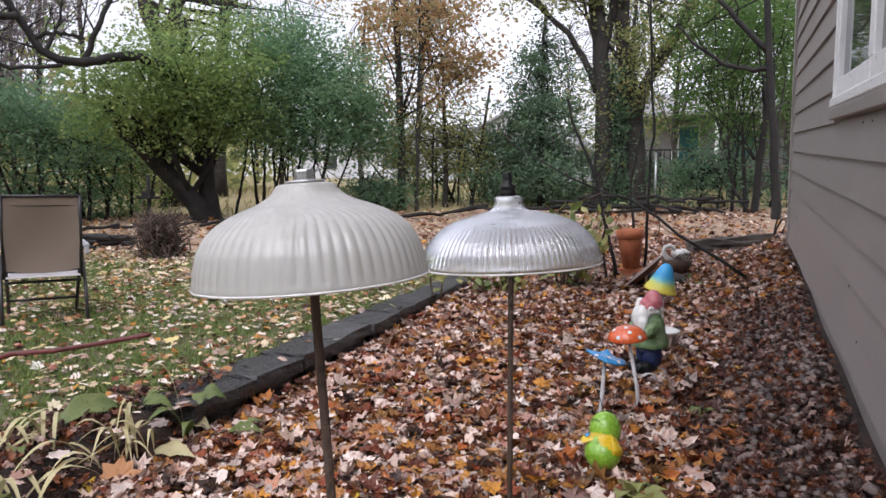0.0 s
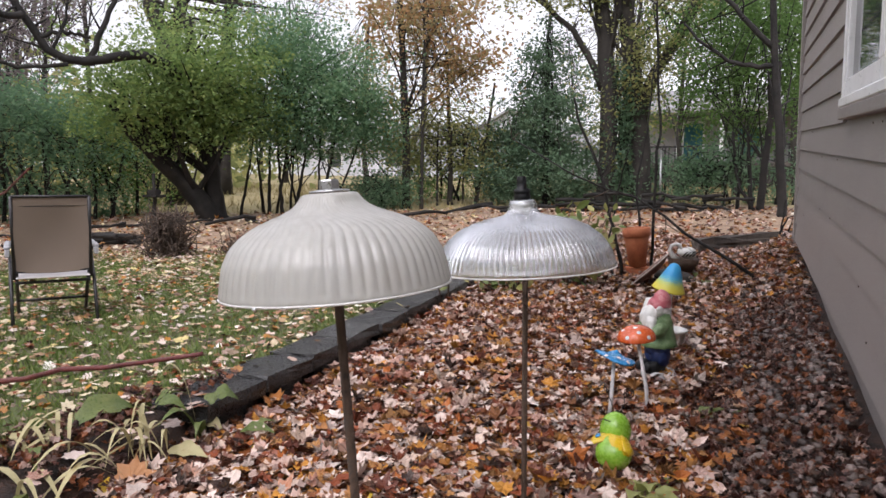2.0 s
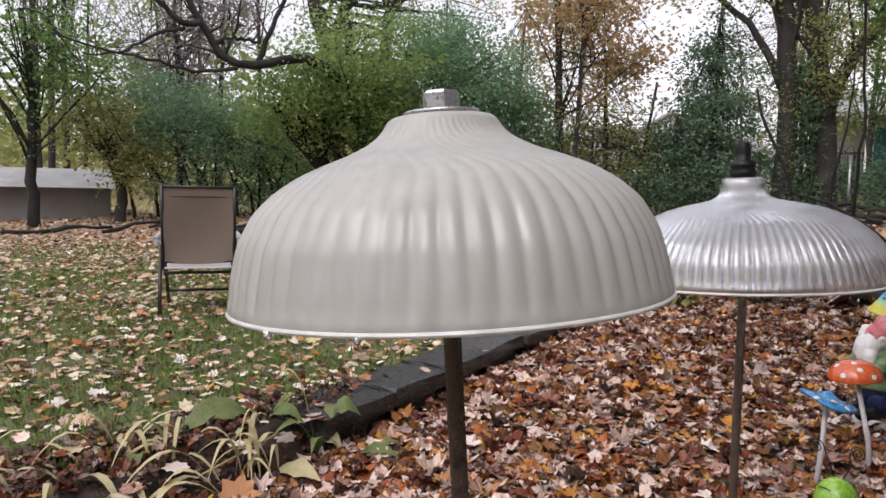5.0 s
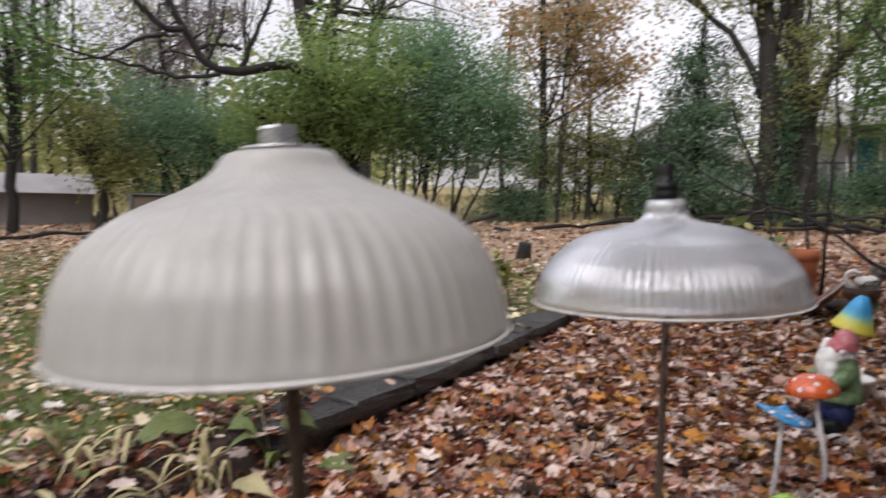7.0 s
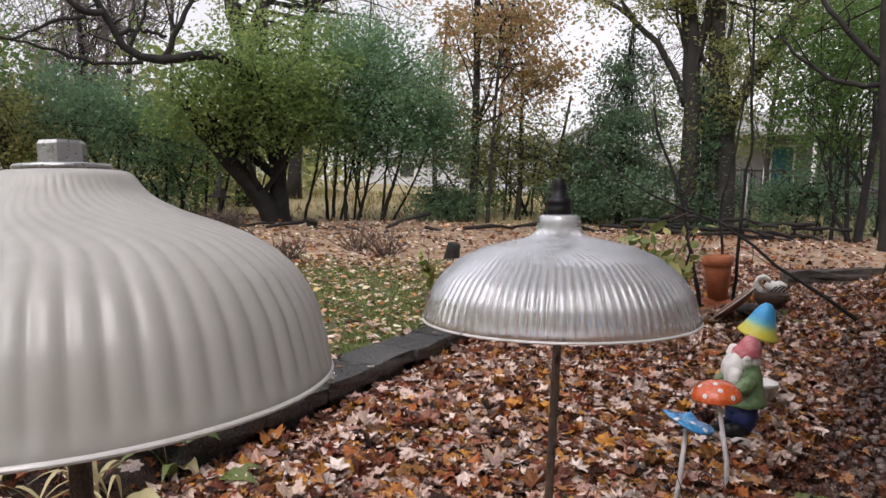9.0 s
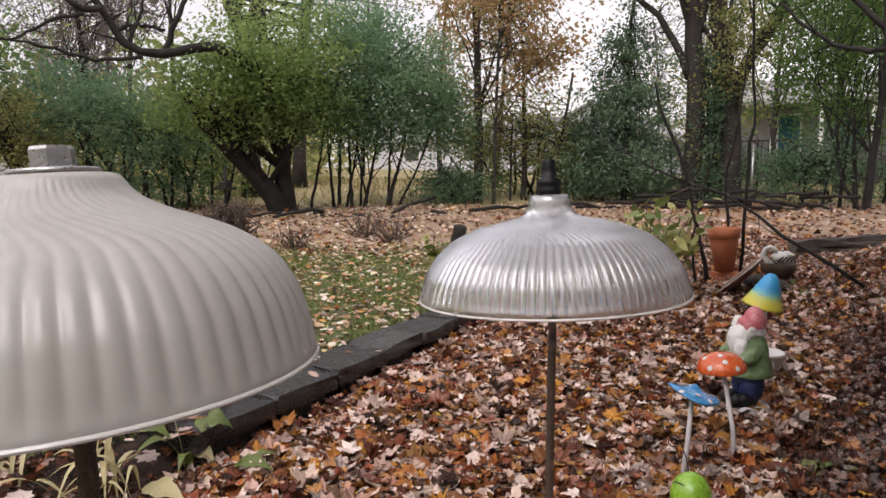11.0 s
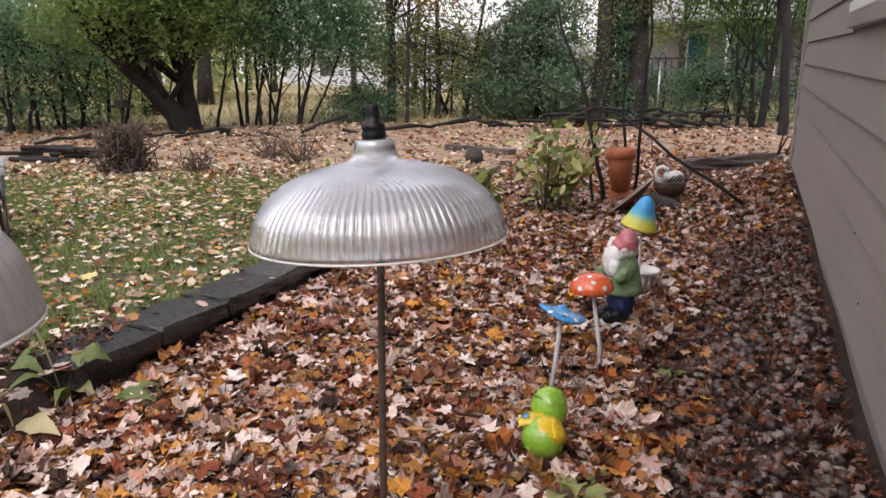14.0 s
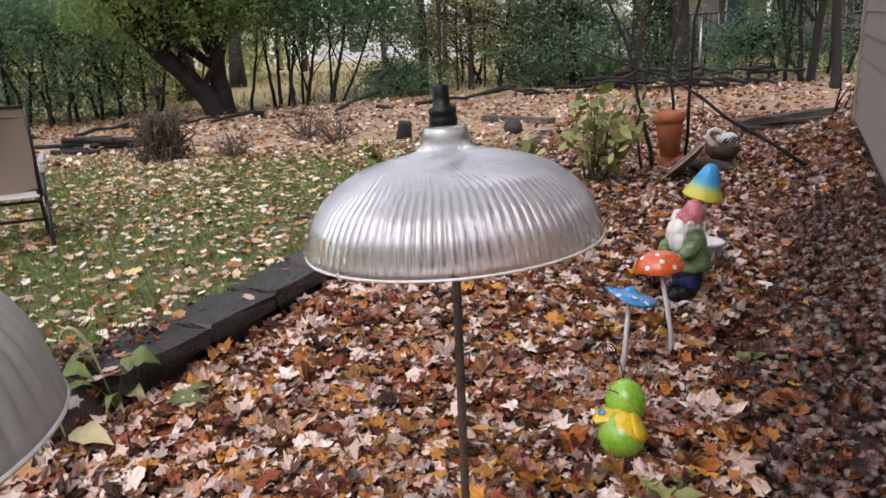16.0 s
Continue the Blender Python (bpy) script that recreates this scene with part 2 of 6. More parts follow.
# ---- tools ----
def link(name, me, material, parent=None, label=""):
    if isinstance(me, bmesh.types.BMesh):
        b, me = me, bpy.data.meshes.new(name)
        b.to_mesh(me)
        b.free()
    if not me.materials:
        me.materials.append(material)
    ob = new(name, me)
    ob.parent = parent
    if label:
        ob["label"] = label
    return ob


def part(name, bm, material, parent, label=""):
    return link(name, bm, material, parent, label)


def thing(name, m, label, category, group="", kind=""):
    ob = new(name)
    ob.empty_display_size = 0.05
    ob.matrix_world = m
    return tagged(ob, label, category, group, kind)


def arrays(name, verts, faces, smooth=False):
    me = bpy.data.meshes.new(name)
    me.from_pydata(np.asarray(verts).tolist(), [], np.asarray(faces).tolist() if not isinstance(faces, list) else faces)
    if smooth:
        me.polygons.foreach_set("use_smooth", [True] * len(me.polygons))
    me.update()
    return me


def box(x0, x1, y0, y1, z0, z1, bevel=0.0, rough=0.0):
    bm = bmesh.new()
    bmesh.ops.create_cube(bm, size=1, matrix=Matrix.Translation(((x0 + x1) / 2, (y0 + y1) / 2, (z0 + z1) / 2)) @ Matrix.Diagonal((x1 - x0, y1 - y0, z1 - z0, 1)))
    if bevel:
        bmesh.ops.bevel(bm, geom=bm.edges[:], offset=bevel, segments=1, affect="EDGES")
    if rough:
        for v in bm.verts:
            v.co += Vector(rng.normal(0, rough, 3))
    return bm


def lathe(profile, n=32, swirl=0.0, close=False):
    bm = bmesh.new()
    rings = [[bm.verts.new((r * math.cos(a * math.tau / n), r * math.sin(a * math.tau / n), z)) for a in range(n)] for r, z in profile]
    for p, q in zip(rings, rings[1:]):
        for i in range(n):
            bm.faces.new((p[i], p[(i + 1) % n], q[(i + 1) % n], q[i])).smooth = True
    if close:
        for ring in (rings[0], rings[-1]):
            bm.faces.new(ring)
        bmesh.ops.recalc_face_normals(bm, faces=bm.faces[:])
    return bm


def tube_arrays(path, radii, n=6):
    """Vertices and faces of a tapered tube along a path."""
    path = np.asarray(path, float)
    tang = np.gradient(path, axis=0)
    tang /= np.linalg.norm(tang, axis=1, keepdims=True) + 1e-9
    ref = np.array([0.31, 0.87, 0.38]) if abs(tang[0] @ [0.31, 0.87, 0.38]) < 0.9 else np.array([1.0, 0, 0])
    u = np.cross(tang, ref)
    u /= np.linalg.norm(u, axis=1, keepdims=True) + 1e-9
    w = np.cross(tang, u)
    a = np.arange(n) * math.tau / n
    v = path[:, None] + np.asarray(radii)[:, None, None] * (u[:, None] * np.cos(a)[None, :, None] + w[:, None] * np.sin(a)[None, :, None])
    k = len(path)
    f = [[i * n + j, i * n + (j + 1) % n, (i + 1) * n + (j + 1) % n, (i + 1) * n + j] for i in range(k - 1) for j in range(n)]
    f += [list(range(n))[::-1], [(k - 1) * n + j for j in range(n)]]
    return v.reshape(-1, 3), f


def tubes(name, list_of, n=6):
    """One mesh of several tubes, each (path, radii)."""
    vs, fs, k = [], [], 0
    for path, radii in list_of:
        v, f = tube_arrays(path, radii, n)
        vs.append(v)
        fs += [[i + k for i in one] for one in f]
        k += len(v)
    return arrays(name, np.concatenate(vs), fs, True)


def bend(a, b, sag=0.0, n=8, wob=0.0):
    """A path from a to b that bows by sag and wanders."""
    a, b = np.array(a, float), np.array(b, float)
    t = np.linspace(0, 1, n)[:, None]
    p = a + (b - a) * t
    p[:, 2] += sag * 4 * (t * (1 - t))[:, 0]
    w = np.cumsum(rng.normal(0, 1, (n, 3)), 0) * wob
    return p + w * np.minimum(1, t * 3)


def wander(pts, r0, r1, n=14, wob=0.02):
    pts = np.array(pts, float)
    q = np.linspace(0, len(pts) - 1, n)
    path = np.c_[[np.interp(q, range(len(pts)), pts[:, k]) for k in range(3)]].T
    for _ in range(2):
        path[1:-1] = (path[:-2] + 2 * path[1:-1] + path[2:]) / 4
    path[1:] += rng.normal(0, wob, (n - 1, 3))
    return path, np.linspace(r0, r1, n)


def rod(a, b, r, n=8, r2=None):
    v, f = tube_arrays([a, b], [r, r2 or r], n)
    return arrays("rod", v, f, True)


def smooth(x, a, b):
    t = np.clip((x - a) / (b - a), 0, 1)
    return t * t * (3 - 2 * t)


def edge_x(y):
    return -1.72 - 0.13 * (y - 3)


def wall_x(y):
    return 0.711 - 0.023 * y


def ground_np(x, y):
    x, y = np.asarray(x, float), np.asarray(y, float)
    s = 0.05 * np.logaddexp(0, (y - 4.5) * 1.5) / 1.5
    s = np.where(y > 16, 0.575, s)
    lawn = np.maximum(s, 0.12)
    bank = np.clip(0.11 + 0.05 * (y - 3), 0.06, 0.34) * (1 - smooth(y, 8, 10))
    low = s + bank * smooth(x, 0.05, 0.62)
    z = low + (lawn - low) * (1 - smooth(x, edge_x(y) - 0.05, edge_x(y) + 0.07))
    far = np.clip(-0.4 * x + 0.91 * y - 16, 0, 45)
    z = z + 0.036 * far
    z = z + 0.02 * np.sin(x * 1.3 + 0.6 * y) * np.sin(y * 0.9) * smooth(y, 6, 9)
    z = z + 0.012 * np.sin(x * 5.1 + 1) * np.sin(y * 4.3) * smooth(x, -1.55, -1.4)
    return z


def gz(x, y):
    return float(ground_np(x, y))


MAPLE = np.array([(0, -0.46), (0.16, -0.3), (0.4, -0.32), (0.38, -0.1), (0.54, 0.08), (0.4, 0.17), (0.33, 0.36), (0.17, 0.31), (0, 0.56), (-0.17, 0.31), (-0.33, 0.36), (-0.4, 0.17), (-0.54, 0.08), (-0.38, -0.1), (-0.4, -0.32), (-0.16, -0.3)])
OVAL = np.array([(0, -0.5), (0.2, -0.2), (0.24, 0.1), (0.12, 0.36), (0, 0.52), (-0.12, 0.36), (-0.24, 0.1), (-0.2, -0.2)])
RHOMB = np.array([(0, -0.5), (0.3, 0.05), (0, 0.55), (-0.3, 0.05)])


def leaf_cloud(outline, pos, size, yaw, pitch, roll, curl, fan=True, worn=0.0):
    """Vertices and faces of many curled leaves; worn: how crumpled, folded and torn they are."""
    k, n = len(outline), len(pos)
    if fan:
        base = np.vstack([np.zeros((1, 2)), outline])
        tri = np.array([[0, i, i % k + 1] for i in range(1, k + 1)])
    else:
        base, tri = outline, np.array([[0, 1, 2], [0, 2, 3]])
    v = np.zeros((n, len(base), 3))
    v[..., :2] = base
    v[..., 2] = np.asarray(curl)[:, None] * (1.6 * base[:, 0] ** 2 + 0.9 * base[:, 1] ** 2)[None] - 0.06 * np.abs(base[:, 0])[None]
    if worn:
        v[:, 1:, :2] *= 1 + worn * rng.uniform(-0.35, 0.25, (n, k, 1))
        v[..., 0] *= 1 - worn * rng.uniform(0, 0.4, (n, 1))
        v[..., 2] += worn * (rng.normal(0, 0.22, (n, 1)) * np.abs(base[:, 0])[None] + rng.normal(0, 0.06, (n, len(base))))
    v *= np.asarray(size)[:, None, None]
    cy, sy, cp, sp, cr, sr = np.cos(yaw), np.sin(yaw), np.cos(pitch), np.sin(pitch), np.cos(roll), np.sin(roll)
    x, y, z = v[..., 0], v[..., 1], v[..., 2]
    y, z = y * cp[:, None] - z * sp[:, None], y * sp[:, None] + z * cp[:, None]
    x, z = x * cr[:, None] + z * sr[:, None], -x * sr[:, None] + z * cr[:, None]
    x, y = x * cy[:, None] - y * sy[:, None], x * sy[:, None] + y * cy[:, None]
    v = np.stack([x, y, z], -1) + np.asarray(pos)[:, None]
    f = tri[None] + (np.arange(n) * len(base))[:, None, None]
    return v.reshape(-1, 3), f.reshape(-1, 3)


def litter(name, xy, size, material, label, category, lift=0.02, curl=0.35, tilt=0.35, outline=MAPLE, worn=0.9):
    n = len(xy)
    z = ground_np(xy[:, 0], xy[:, 1]) + rng.uniform(0.004, lift, n)
    v, f = leaf_cloud(outline, np.c_[xy, z], size, rng.uniform(0, 6.3, n), rng.normal(0, tilt, n), rng.normal(0, tilt, n), rng.normal(0.1, curl, n), True, worn)
    ob = link(name, arrays(name, v, f), material)
    return tagged(ob, label, category, "", "stuff")


# ---- ground ----
def axis(parts):
    return np.unique(np.round(np.concatenate([np.arange(a, b, s) for a, b, s in parts]), 3))


gx = axis([(-400, -40, 40), (-40, -12, 2), (-12, -2.6, 0.35), (-2.6, 1.0, 0.07), (1.0, 10, 1), (10, 400, 40)])
gy = axis([(-300, -10, 40), (-10, 0, 1), (0, 8, 0.1), (8, 18, 0.4), (18, 60, 3), (60, 420, 40)])
GX, GY = np.meshgrid(gx, gy)
verts = np.c_[GX.ravel(), GY.ravel(), ground_np(GX, GY).ravel()]
nx = len(gx)
ii = (np.arange(len(gy) - 1)[:, None] * nx + np.arange(nx - 1)[None]).ravel()
faces = np.c_[ii, ii + 1, ii + 1 + nx, ii + nx]
me = arrays("ground", verts, faces, True)
for m_ in (M_SOIL, M_TURF, M_FLOOR, M_FIELD):
    me.materials.append(m_)
cen = verts[faces].mean(1)
side = -0.4 * cen[:, 0] + 0.91 * cen[:, 1]
ragged = 0.5 * np.sin(cen[:, 0] * 1.7) + 0.4 * np.sin(cen[:, 0] * 4.1 + cen[:, 1])
slot = np.where(cen[:, 0] > edge_x(cen[:, 1]), 0, np.where(side + ragged > 8.6, 2, 1))
slot = np.where((cen[:, 1] < 2.6) & (cen[:, 0] > edge_x(cen[:, 1]) - 0.3), 0, slot)
slot = np.where((slot == 0) & (cen[:, 1] > 9), 2, slot)
slot = np.where(side + ragged > 15.5, 3, slot)
me.polygons.foreach_set("material_index", slot.astype(int).tolist())
ground = new("ground", me)
tagged(ground, "autumn garden ground with leaf mould, turf and a field", "ground", "", "structure")

# ---- house wall ----
wall = thing("wall_house", pose(0, 0, 0), "grey-brown lap siding wall of the house", "wall", "", "structure")
WALL_TURN, WALL_RISE = math.degrees(math.atan(0.023)), math.degrees(math.atan(0.06))
wm = pose(wall_x(3.87), 3.87, 0.052, WALL_RISE, 0, WALL_TURN)
plumb = pose(wall_x(3.87), 3.87, 0.052, 0, 0, WALL_TURN)
y_near, y_far, z_top, z_low = -3.2, 3.63, 4.1, 0.231
WIN = (-3.2, 0.51, 1.285, 2.4)
core = bmesh.new()
for y0, y1, z0, z1 in ((y_near, y_far, z_low - 0.25, WIN[2]), (WIN[1], y_far, WIN[2], WIN[3]), (y_near, y_far, WIN[3], z_top)):
    b2 = box(0.03, 0.24, y0, y1, z0, z1)
    tmp = bpy.data.meshes.new("tmp")
    b2.to_mesh(tmp)
    b2.free()
    core.from_mesh(tmp)
    bpy.data.meshes.remove(tmp)
o = link("wall_core", core, M_SIDING, wall)
o.matrix_world = wm
STEP = 0.157


def board_mesh(y0, y1, h):
    """A lap board: thick at its lower edge, tucked in at the top."""
    p = [(0.0, 0.0), (0.028, 0.0), (0.028, h + 0.02), (0.019, h + 0.02)]
    v = [(x - 0.003, y, z) for y in (y0, y1) for x, z in p]
    f = [[0, 1, 2, 3], [7, 6, 5, 4], [0, 4, 5, 1], [1, 5, 6, 2], [2, 6, 7, 3], [3, 7, 4, 0]]
    return arrays("siding_board", v, f)


full, right_of = board_mesh(y_near, y_far - 0.06, STEP), board_mesh(WIN[1] + 0.09, y_far - 0.06, STEP)
z = z_low
while z < z_top - STEP:
    hides = z + STEP > WIN[2] - 0.1 and z < WIN[3] + 0.05
    o = link("siding_board", right_of if hides else full, M_SIDING, wall)
    o.matrix_world = wm @ pose(0, 0, z)
    z += STEP
o = part("corner_post", box(-0.012, 0.24, y_far - 0.06, y_far + 0.02, z_low + 0.15, z_top + 0.2, 0.004), M_SIDING, wall)
o.matrix_world = plumb
o = part("end_wall", box(0.2, 8, y_far - 0.2, y_far, z_low - 0.3, z_top), M_SIDING, wall)
o.matrix_world = wm
o = part("eave", box(-0.6, 8, y_near, y_far + 0.5, z_top, z_top + 0.18), M_WHITEPAINT, wall)
o.matrix_world = wm
for i in range(14):
    yy = rng.uniform(-1.5, 3.4)
    zz = z_low + STEP * int(rng.integers(0, 6)) + STEP * 0.86
    o = link("nail_head", lathe([(0.0005, -0.003), (0.0045, -0.002), (0.0045, 0.0)], 8), M_IRON, wall)
    o.matrix_world = wm @ pose(0.004, yy, zz, 0, 90, 0)

win = thing("window_1", wm, "white painted sash window in the house wall", "window", "", "structure")
y1, z0, z1 = WIN[1], WIN[2], WIN[3]
part("window_frame", box(-0.02, 0.06, y1 + 0.002, y1 + 0.05, z0 - 0.045, z1, 0.004), M_WHITEPAINT, win).name = "side_casing"
part("window_sill", box(-0.03, 0.06, -3.2, y1 + 0.055, z0 - 0.045, z0, 0.006), M_WHITEPAINT, win)
part("apron_board", box(-0.03, 0.03, -3.2, y1 + 0.055, z0 - 0.1, z0 - 0.048, 0.004), M_SIDING, win, "grey-brown board under the sill")
part("head_casing", box(-0.025, 0.06, -3.2, y1 + 0.085, z1 + 0.002, z1 + 0.1, 0.004), M_WHITEPAINT, win)
for k in range(3):
    a, b_ = y1 - 0.94 * (k + 1), y1 - 0.94 * k
    for nm, bb in (("sash_rail", (a + 0.005, b_ - 0.005, z0 + 0.002, z0 + 0.08)), ("sash_rail", (a + 0.005, b_ - 0.005, z1 - 0.06, z1 - 0.002)), ("sash_stile", (b_ - 0.05, b_ - 0.005, z0 + 0.08, z1 - 0.06)), ("sash_stile", (a + 0.005, a + 0.05, z0 + 0.08, z1 - 0.06))):
        part(nm, box(-0.012, 0.035, *bb, 0.004), M_WHITEPAINT, win)
    part("pane", box(0.012, 0.018, a + 0.045, b_ - 0.045, z0 + 0.075, z1 - 0.055), M_GLASSPANE, win, "dark reflecting pane")

# ---- raised edge of dark blocks between lawn and bed ----
border = thing("block_edging", pose(0, 0, 0), "wet dark concrete block edging between lawn and bed", "edging", "", "structure")


def block_mesh(l, w, h, seed):
    r2 = np.random.default_rng(seed)
    bm = bmesh.new()
    bmesh.ops.create_cube(bm, size=1, matrix=Matrix.Diagonal((w, l, h, 1)))
    bmesh.ops.subdivide_edges(bm, edges=bm.edges[:], cuts=2, use_grid_fill=True)
    for v in bm.verts:
        n_ = sum(abs(c) > 0.49 * d for c, d in zip(v.co, (w, l, h)))
        v.co *= 1 - 0.012 * max(0, n_ - 1)
        v.co += Vector(r2.normal(0, 0.0035, 3))
    me_ = bpy.data.meshes.new("block")
    bm.to_mesh(me_)
    bm.free()
    me_.materials.append(M_BLOCK)
    return me_


caps = [block_mesh(0.405, 0.25, 0.065, s) for s in range(5)]
lows = [block_mesh(0.3, 0.2, 0.12, s + 9) for s in range(4)]
y = 1.62
i = 0
while y < 7.0:
    yc = y + 0.2
    zt = max(0.135, gz(edge_x(yc) - 0.4, yc) + 0.03)
    if not 1.75 < yc < 2.6:
        o = link("cap_block", caps[i % 5], M_BLOCK, border)
        o.matrix_world = pose(edge_x(yc) - 0.012 + rng.normal(0, 0.008), yc, zt - 0.033, rng.normal(0, 0.8), rng.normal(0, 0.8), 7.4 + rng.normal(0, 1.2))
        o = link("lower_block", lows[i % 4], M_BLOCK, border)
        o.matrix_world = pose(edge_x(yc) - 0.02, yc, zt - 0.128, 0, 0, 7.4)
    y += 0.412
    i += 1

# ---- the two glass shades on rods ----
def ribbed_shade(profile, thickness, ribs, depth, swirl, nseg, inner_ribs=True):
    """A lathe-turned shade with ribs that sweep round towards its neck; profile of (radius, height, rib strength)."""
    pr = np.array(profile, float)
    d = np.r_[0, np.cumsum(np.hypot(*np.diff(pr[:, :2], axis=0).T))]
    fine = np.linspace(0, d[-1], 64)

    def curve(col):
        raw = np.interp(fine, d, pr[:, col])
        for _ in range(3):
            raw[1:-1] = (raw[:-2] + 2 * raw[1:-1] + raw[2:]) / 4
        return raw

    r, h, s = curve(0), curve(1), curve(2)
    a = np.arange(nseg) * math.tau / nseg
    rmax = r.max()
    twist = swirl * (1 - smooth(r / rmax, 0.2, 0.75))
    wave = np.abs(np.cos((a[None] + twist[:, None]) * ribs / 2)) ** 1.0 - 0.64
    outer = r[:, None] + depth * s[:, None] * wave
    dr, dh = np.gradient(r), np.gradient(h)
    ln = np.hypot(dr, dh) + 1e-9
    inner = (r + thickness * dh / ln)[:, None] + 0.0 * wave
    up_in = h - thickness * dr / ln
    vo = np.stack([outer * np.cos(a), outer * np.sin(a), np.repeat(h[:, None], nseg, 1)], -1)
    vi = np.stack([inner * np.cos(a), inner * np.sin(a), np.repeat(up_in[:, None], nseg, 1)], -1)
    k = len(r)
    v = np.concatenate([vo.reshape(-1, 3), vi.reshape(-1, 3)])
    g = (np.arange(k - 1)[:, None] * nseg + np.arange(nseg)[None]).ravel()
    g2 = (np.arange(k - 1)[:, None] * nseg + (np.arange(nseg)[None] + 1) % nseg).ravel()
    fo = np.c_[g, g + nseg, g2 + nseg, g2]
    fi = np.c_[g, g2, g2 + nseg, g + nseg] + k * nseg
    e = np.arange(nseg)
    e2 = (e + 1) % nseg
    rim = np.c_[(k - 1) * nseg + e, (2 * k - 1) * nseg + e, (2 * k - 1) * nseg + e2, (k - 1) * nseg + e2]
    top = np.c_[e, e2, k * nseg + e2, k * nseg + e]
    return arrays("shade", v, np.concatenate([fo, fi, rim, top]), True)


def glass(name, tint, rough, milk, milk_col, streaks, prism=0.0, top_sheen=0.0, gloss=0.26, spec=0.9):
    """Glass with dust and frost: clear glass and pale diffuse skin mixed by noise, with more skin painted on upward
    faces for reflected sky.
    """
    m = bpy.data.materials.new(name)
    m.use_nodes = True
    n, l = m.node_tree.nodes, m.node_tree.links
    b = n["Principled BSDF"]
    b.inputs["Base Color"].default_value = (*tint, 1)
    b.inputs["Transmission Weight"].default_value = 1
    b.inputs["Roughness"].default_value = rough
    b.inputs["IOR"].default_value = 1.46
    skin, tr, inner, outer = n.new("ShaderNodeBsdfPrincipled"), n.new("ShaderNodeBsdfTranslucent"), n.new("ShaderNodeMixShader"), n.new("ShaderNodeMixShader")
    co, ns, st, mp, mr, hue = n.new("ShaderNodeTexCoord"), n.new("ShaderNodeTexNoise"), n.new("ShaderNodeTexNoise"), n.new("ShaderNodeMapping"), n.new("ShaderNodeMapRange"), n.new("ShaderNodeMix")
    hue.data_type = "RGBA"
    mp.inputs["Scale"].default_value = (1, 1, 0.12)
    l.new(co.outputs["Object"], mp.inputs[0])
    l.new(mp.outputs[0], st.inputs["Vector"])
    l.new(co.outputs["Object"], ns.inputs["Vector"])
    ns.inputs["Scale"].default_value, ns.inputs["Detail"].default_value = 22, 6
    st.inputs["Scale"].default_value, st.inputs["Detail"].default_value = 60, 3
    hue.inputs[6].default_value, hue.inputs[7].default_value = (*milk_col, 1), (*[c * k for c, k in zip(milk_col, (0.95, 0.925, 0.88))], 1)
    l.new(ns.outputs[0], hue.inputs[0])
    l.new(hue.outputs[2], skin.inputs["Base Color"])
    l.new(hue.outputs[2], tr.inputs[0])
    skin.inputs["Roughness"].default_value = gloss
    skin.inputs["Specular IOR Level"].default_value = spec
    bp = n.new("ShaderNodeBump")
    bp.inputs["Strength"].default_value, bp.inputs["Distance"].default_value = 0.25, 0.002
    l.new(ns.outputs[0], bp.inputs["Height"])
    l.new(bp.outputs[0], skin.inputs["Normal"])
    l.new(bp.outputs[0], b.inputs["Normal"])
    inner.inputs[0].default_value = 0.38
    l.new(skin.outputs[0], inner.inputs[1])
    l.new(tr.outputs[0], inner.inputs[2])
    mr.inputs[1].default_value, mr.inputs[2].default_value = 0.35, 0.65
    mr.inputs[3].default_value, mr.inputs[4].default_value = max(0, milk - streaks), min(1, milk + streaks)
    l.new(st.outputs[0], mr.inputs[0])
    # upward faces get extra pale skin, painting the sky's brightness into the glass
    geo, ax, upward, both = n.new("ShaderNodeNewGeometry"), n.new("ShaderNodeSeparateXYZ"), n.new("ShaderNodeMapRange"), n.new("ShaderNodeMath")
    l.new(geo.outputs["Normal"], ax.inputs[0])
    l.new(ax.outputs["Z"], upward.inputs[0])
    upward.inputs[1].default_value, upward.inputs[2].default_value, upward.inputs[3].default_value, upward.inputs[4].default_value = 0.25, 0.95, 0.0, top_sheen
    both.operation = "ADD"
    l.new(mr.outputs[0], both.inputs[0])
    l.new(upward.outputs[0], both.inputs[1])
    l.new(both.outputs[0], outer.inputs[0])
    pr, gl = n.new("ShaderNodeMixShader"), n.new("ShaderNodeBsdfGlossy")
    pr.inputs[0].default_value, gl.inputs["Roughness"].default_value = prism, 0.2
    gl.inputs["Color"].default_value = (0.88, 0.91, 0.96, 1)
    l.new(bp.outputs[0], gl.inputs["Normal"])
    l.new(b.outputs[0], pr.inputs[1])
    l.new(gl.outputs[0], pr.inputs[2])
    l.new(pr.outputs[0], outer.inputs[1])
    l.new(inner.outputs[0], outer.inputs[2])
    l.new(outer.outputs[0], n["Material Output"].inputs[0])
    return m


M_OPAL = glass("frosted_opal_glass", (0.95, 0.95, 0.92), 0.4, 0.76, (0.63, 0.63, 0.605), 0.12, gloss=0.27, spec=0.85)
# whiter than the shades themselves: the rim's highlight is put into its colour
M_RIMGLASS = glass("highlight_white_glass", (0.98, 0.98, 0.97), 0.1, 0.88, (0.92, 0.92, 0.91), 0.08)
# the bluish skin stands in for sky reflected on the dome's top
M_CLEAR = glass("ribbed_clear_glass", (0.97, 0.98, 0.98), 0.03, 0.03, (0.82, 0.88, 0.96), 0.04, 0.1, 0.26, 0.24)


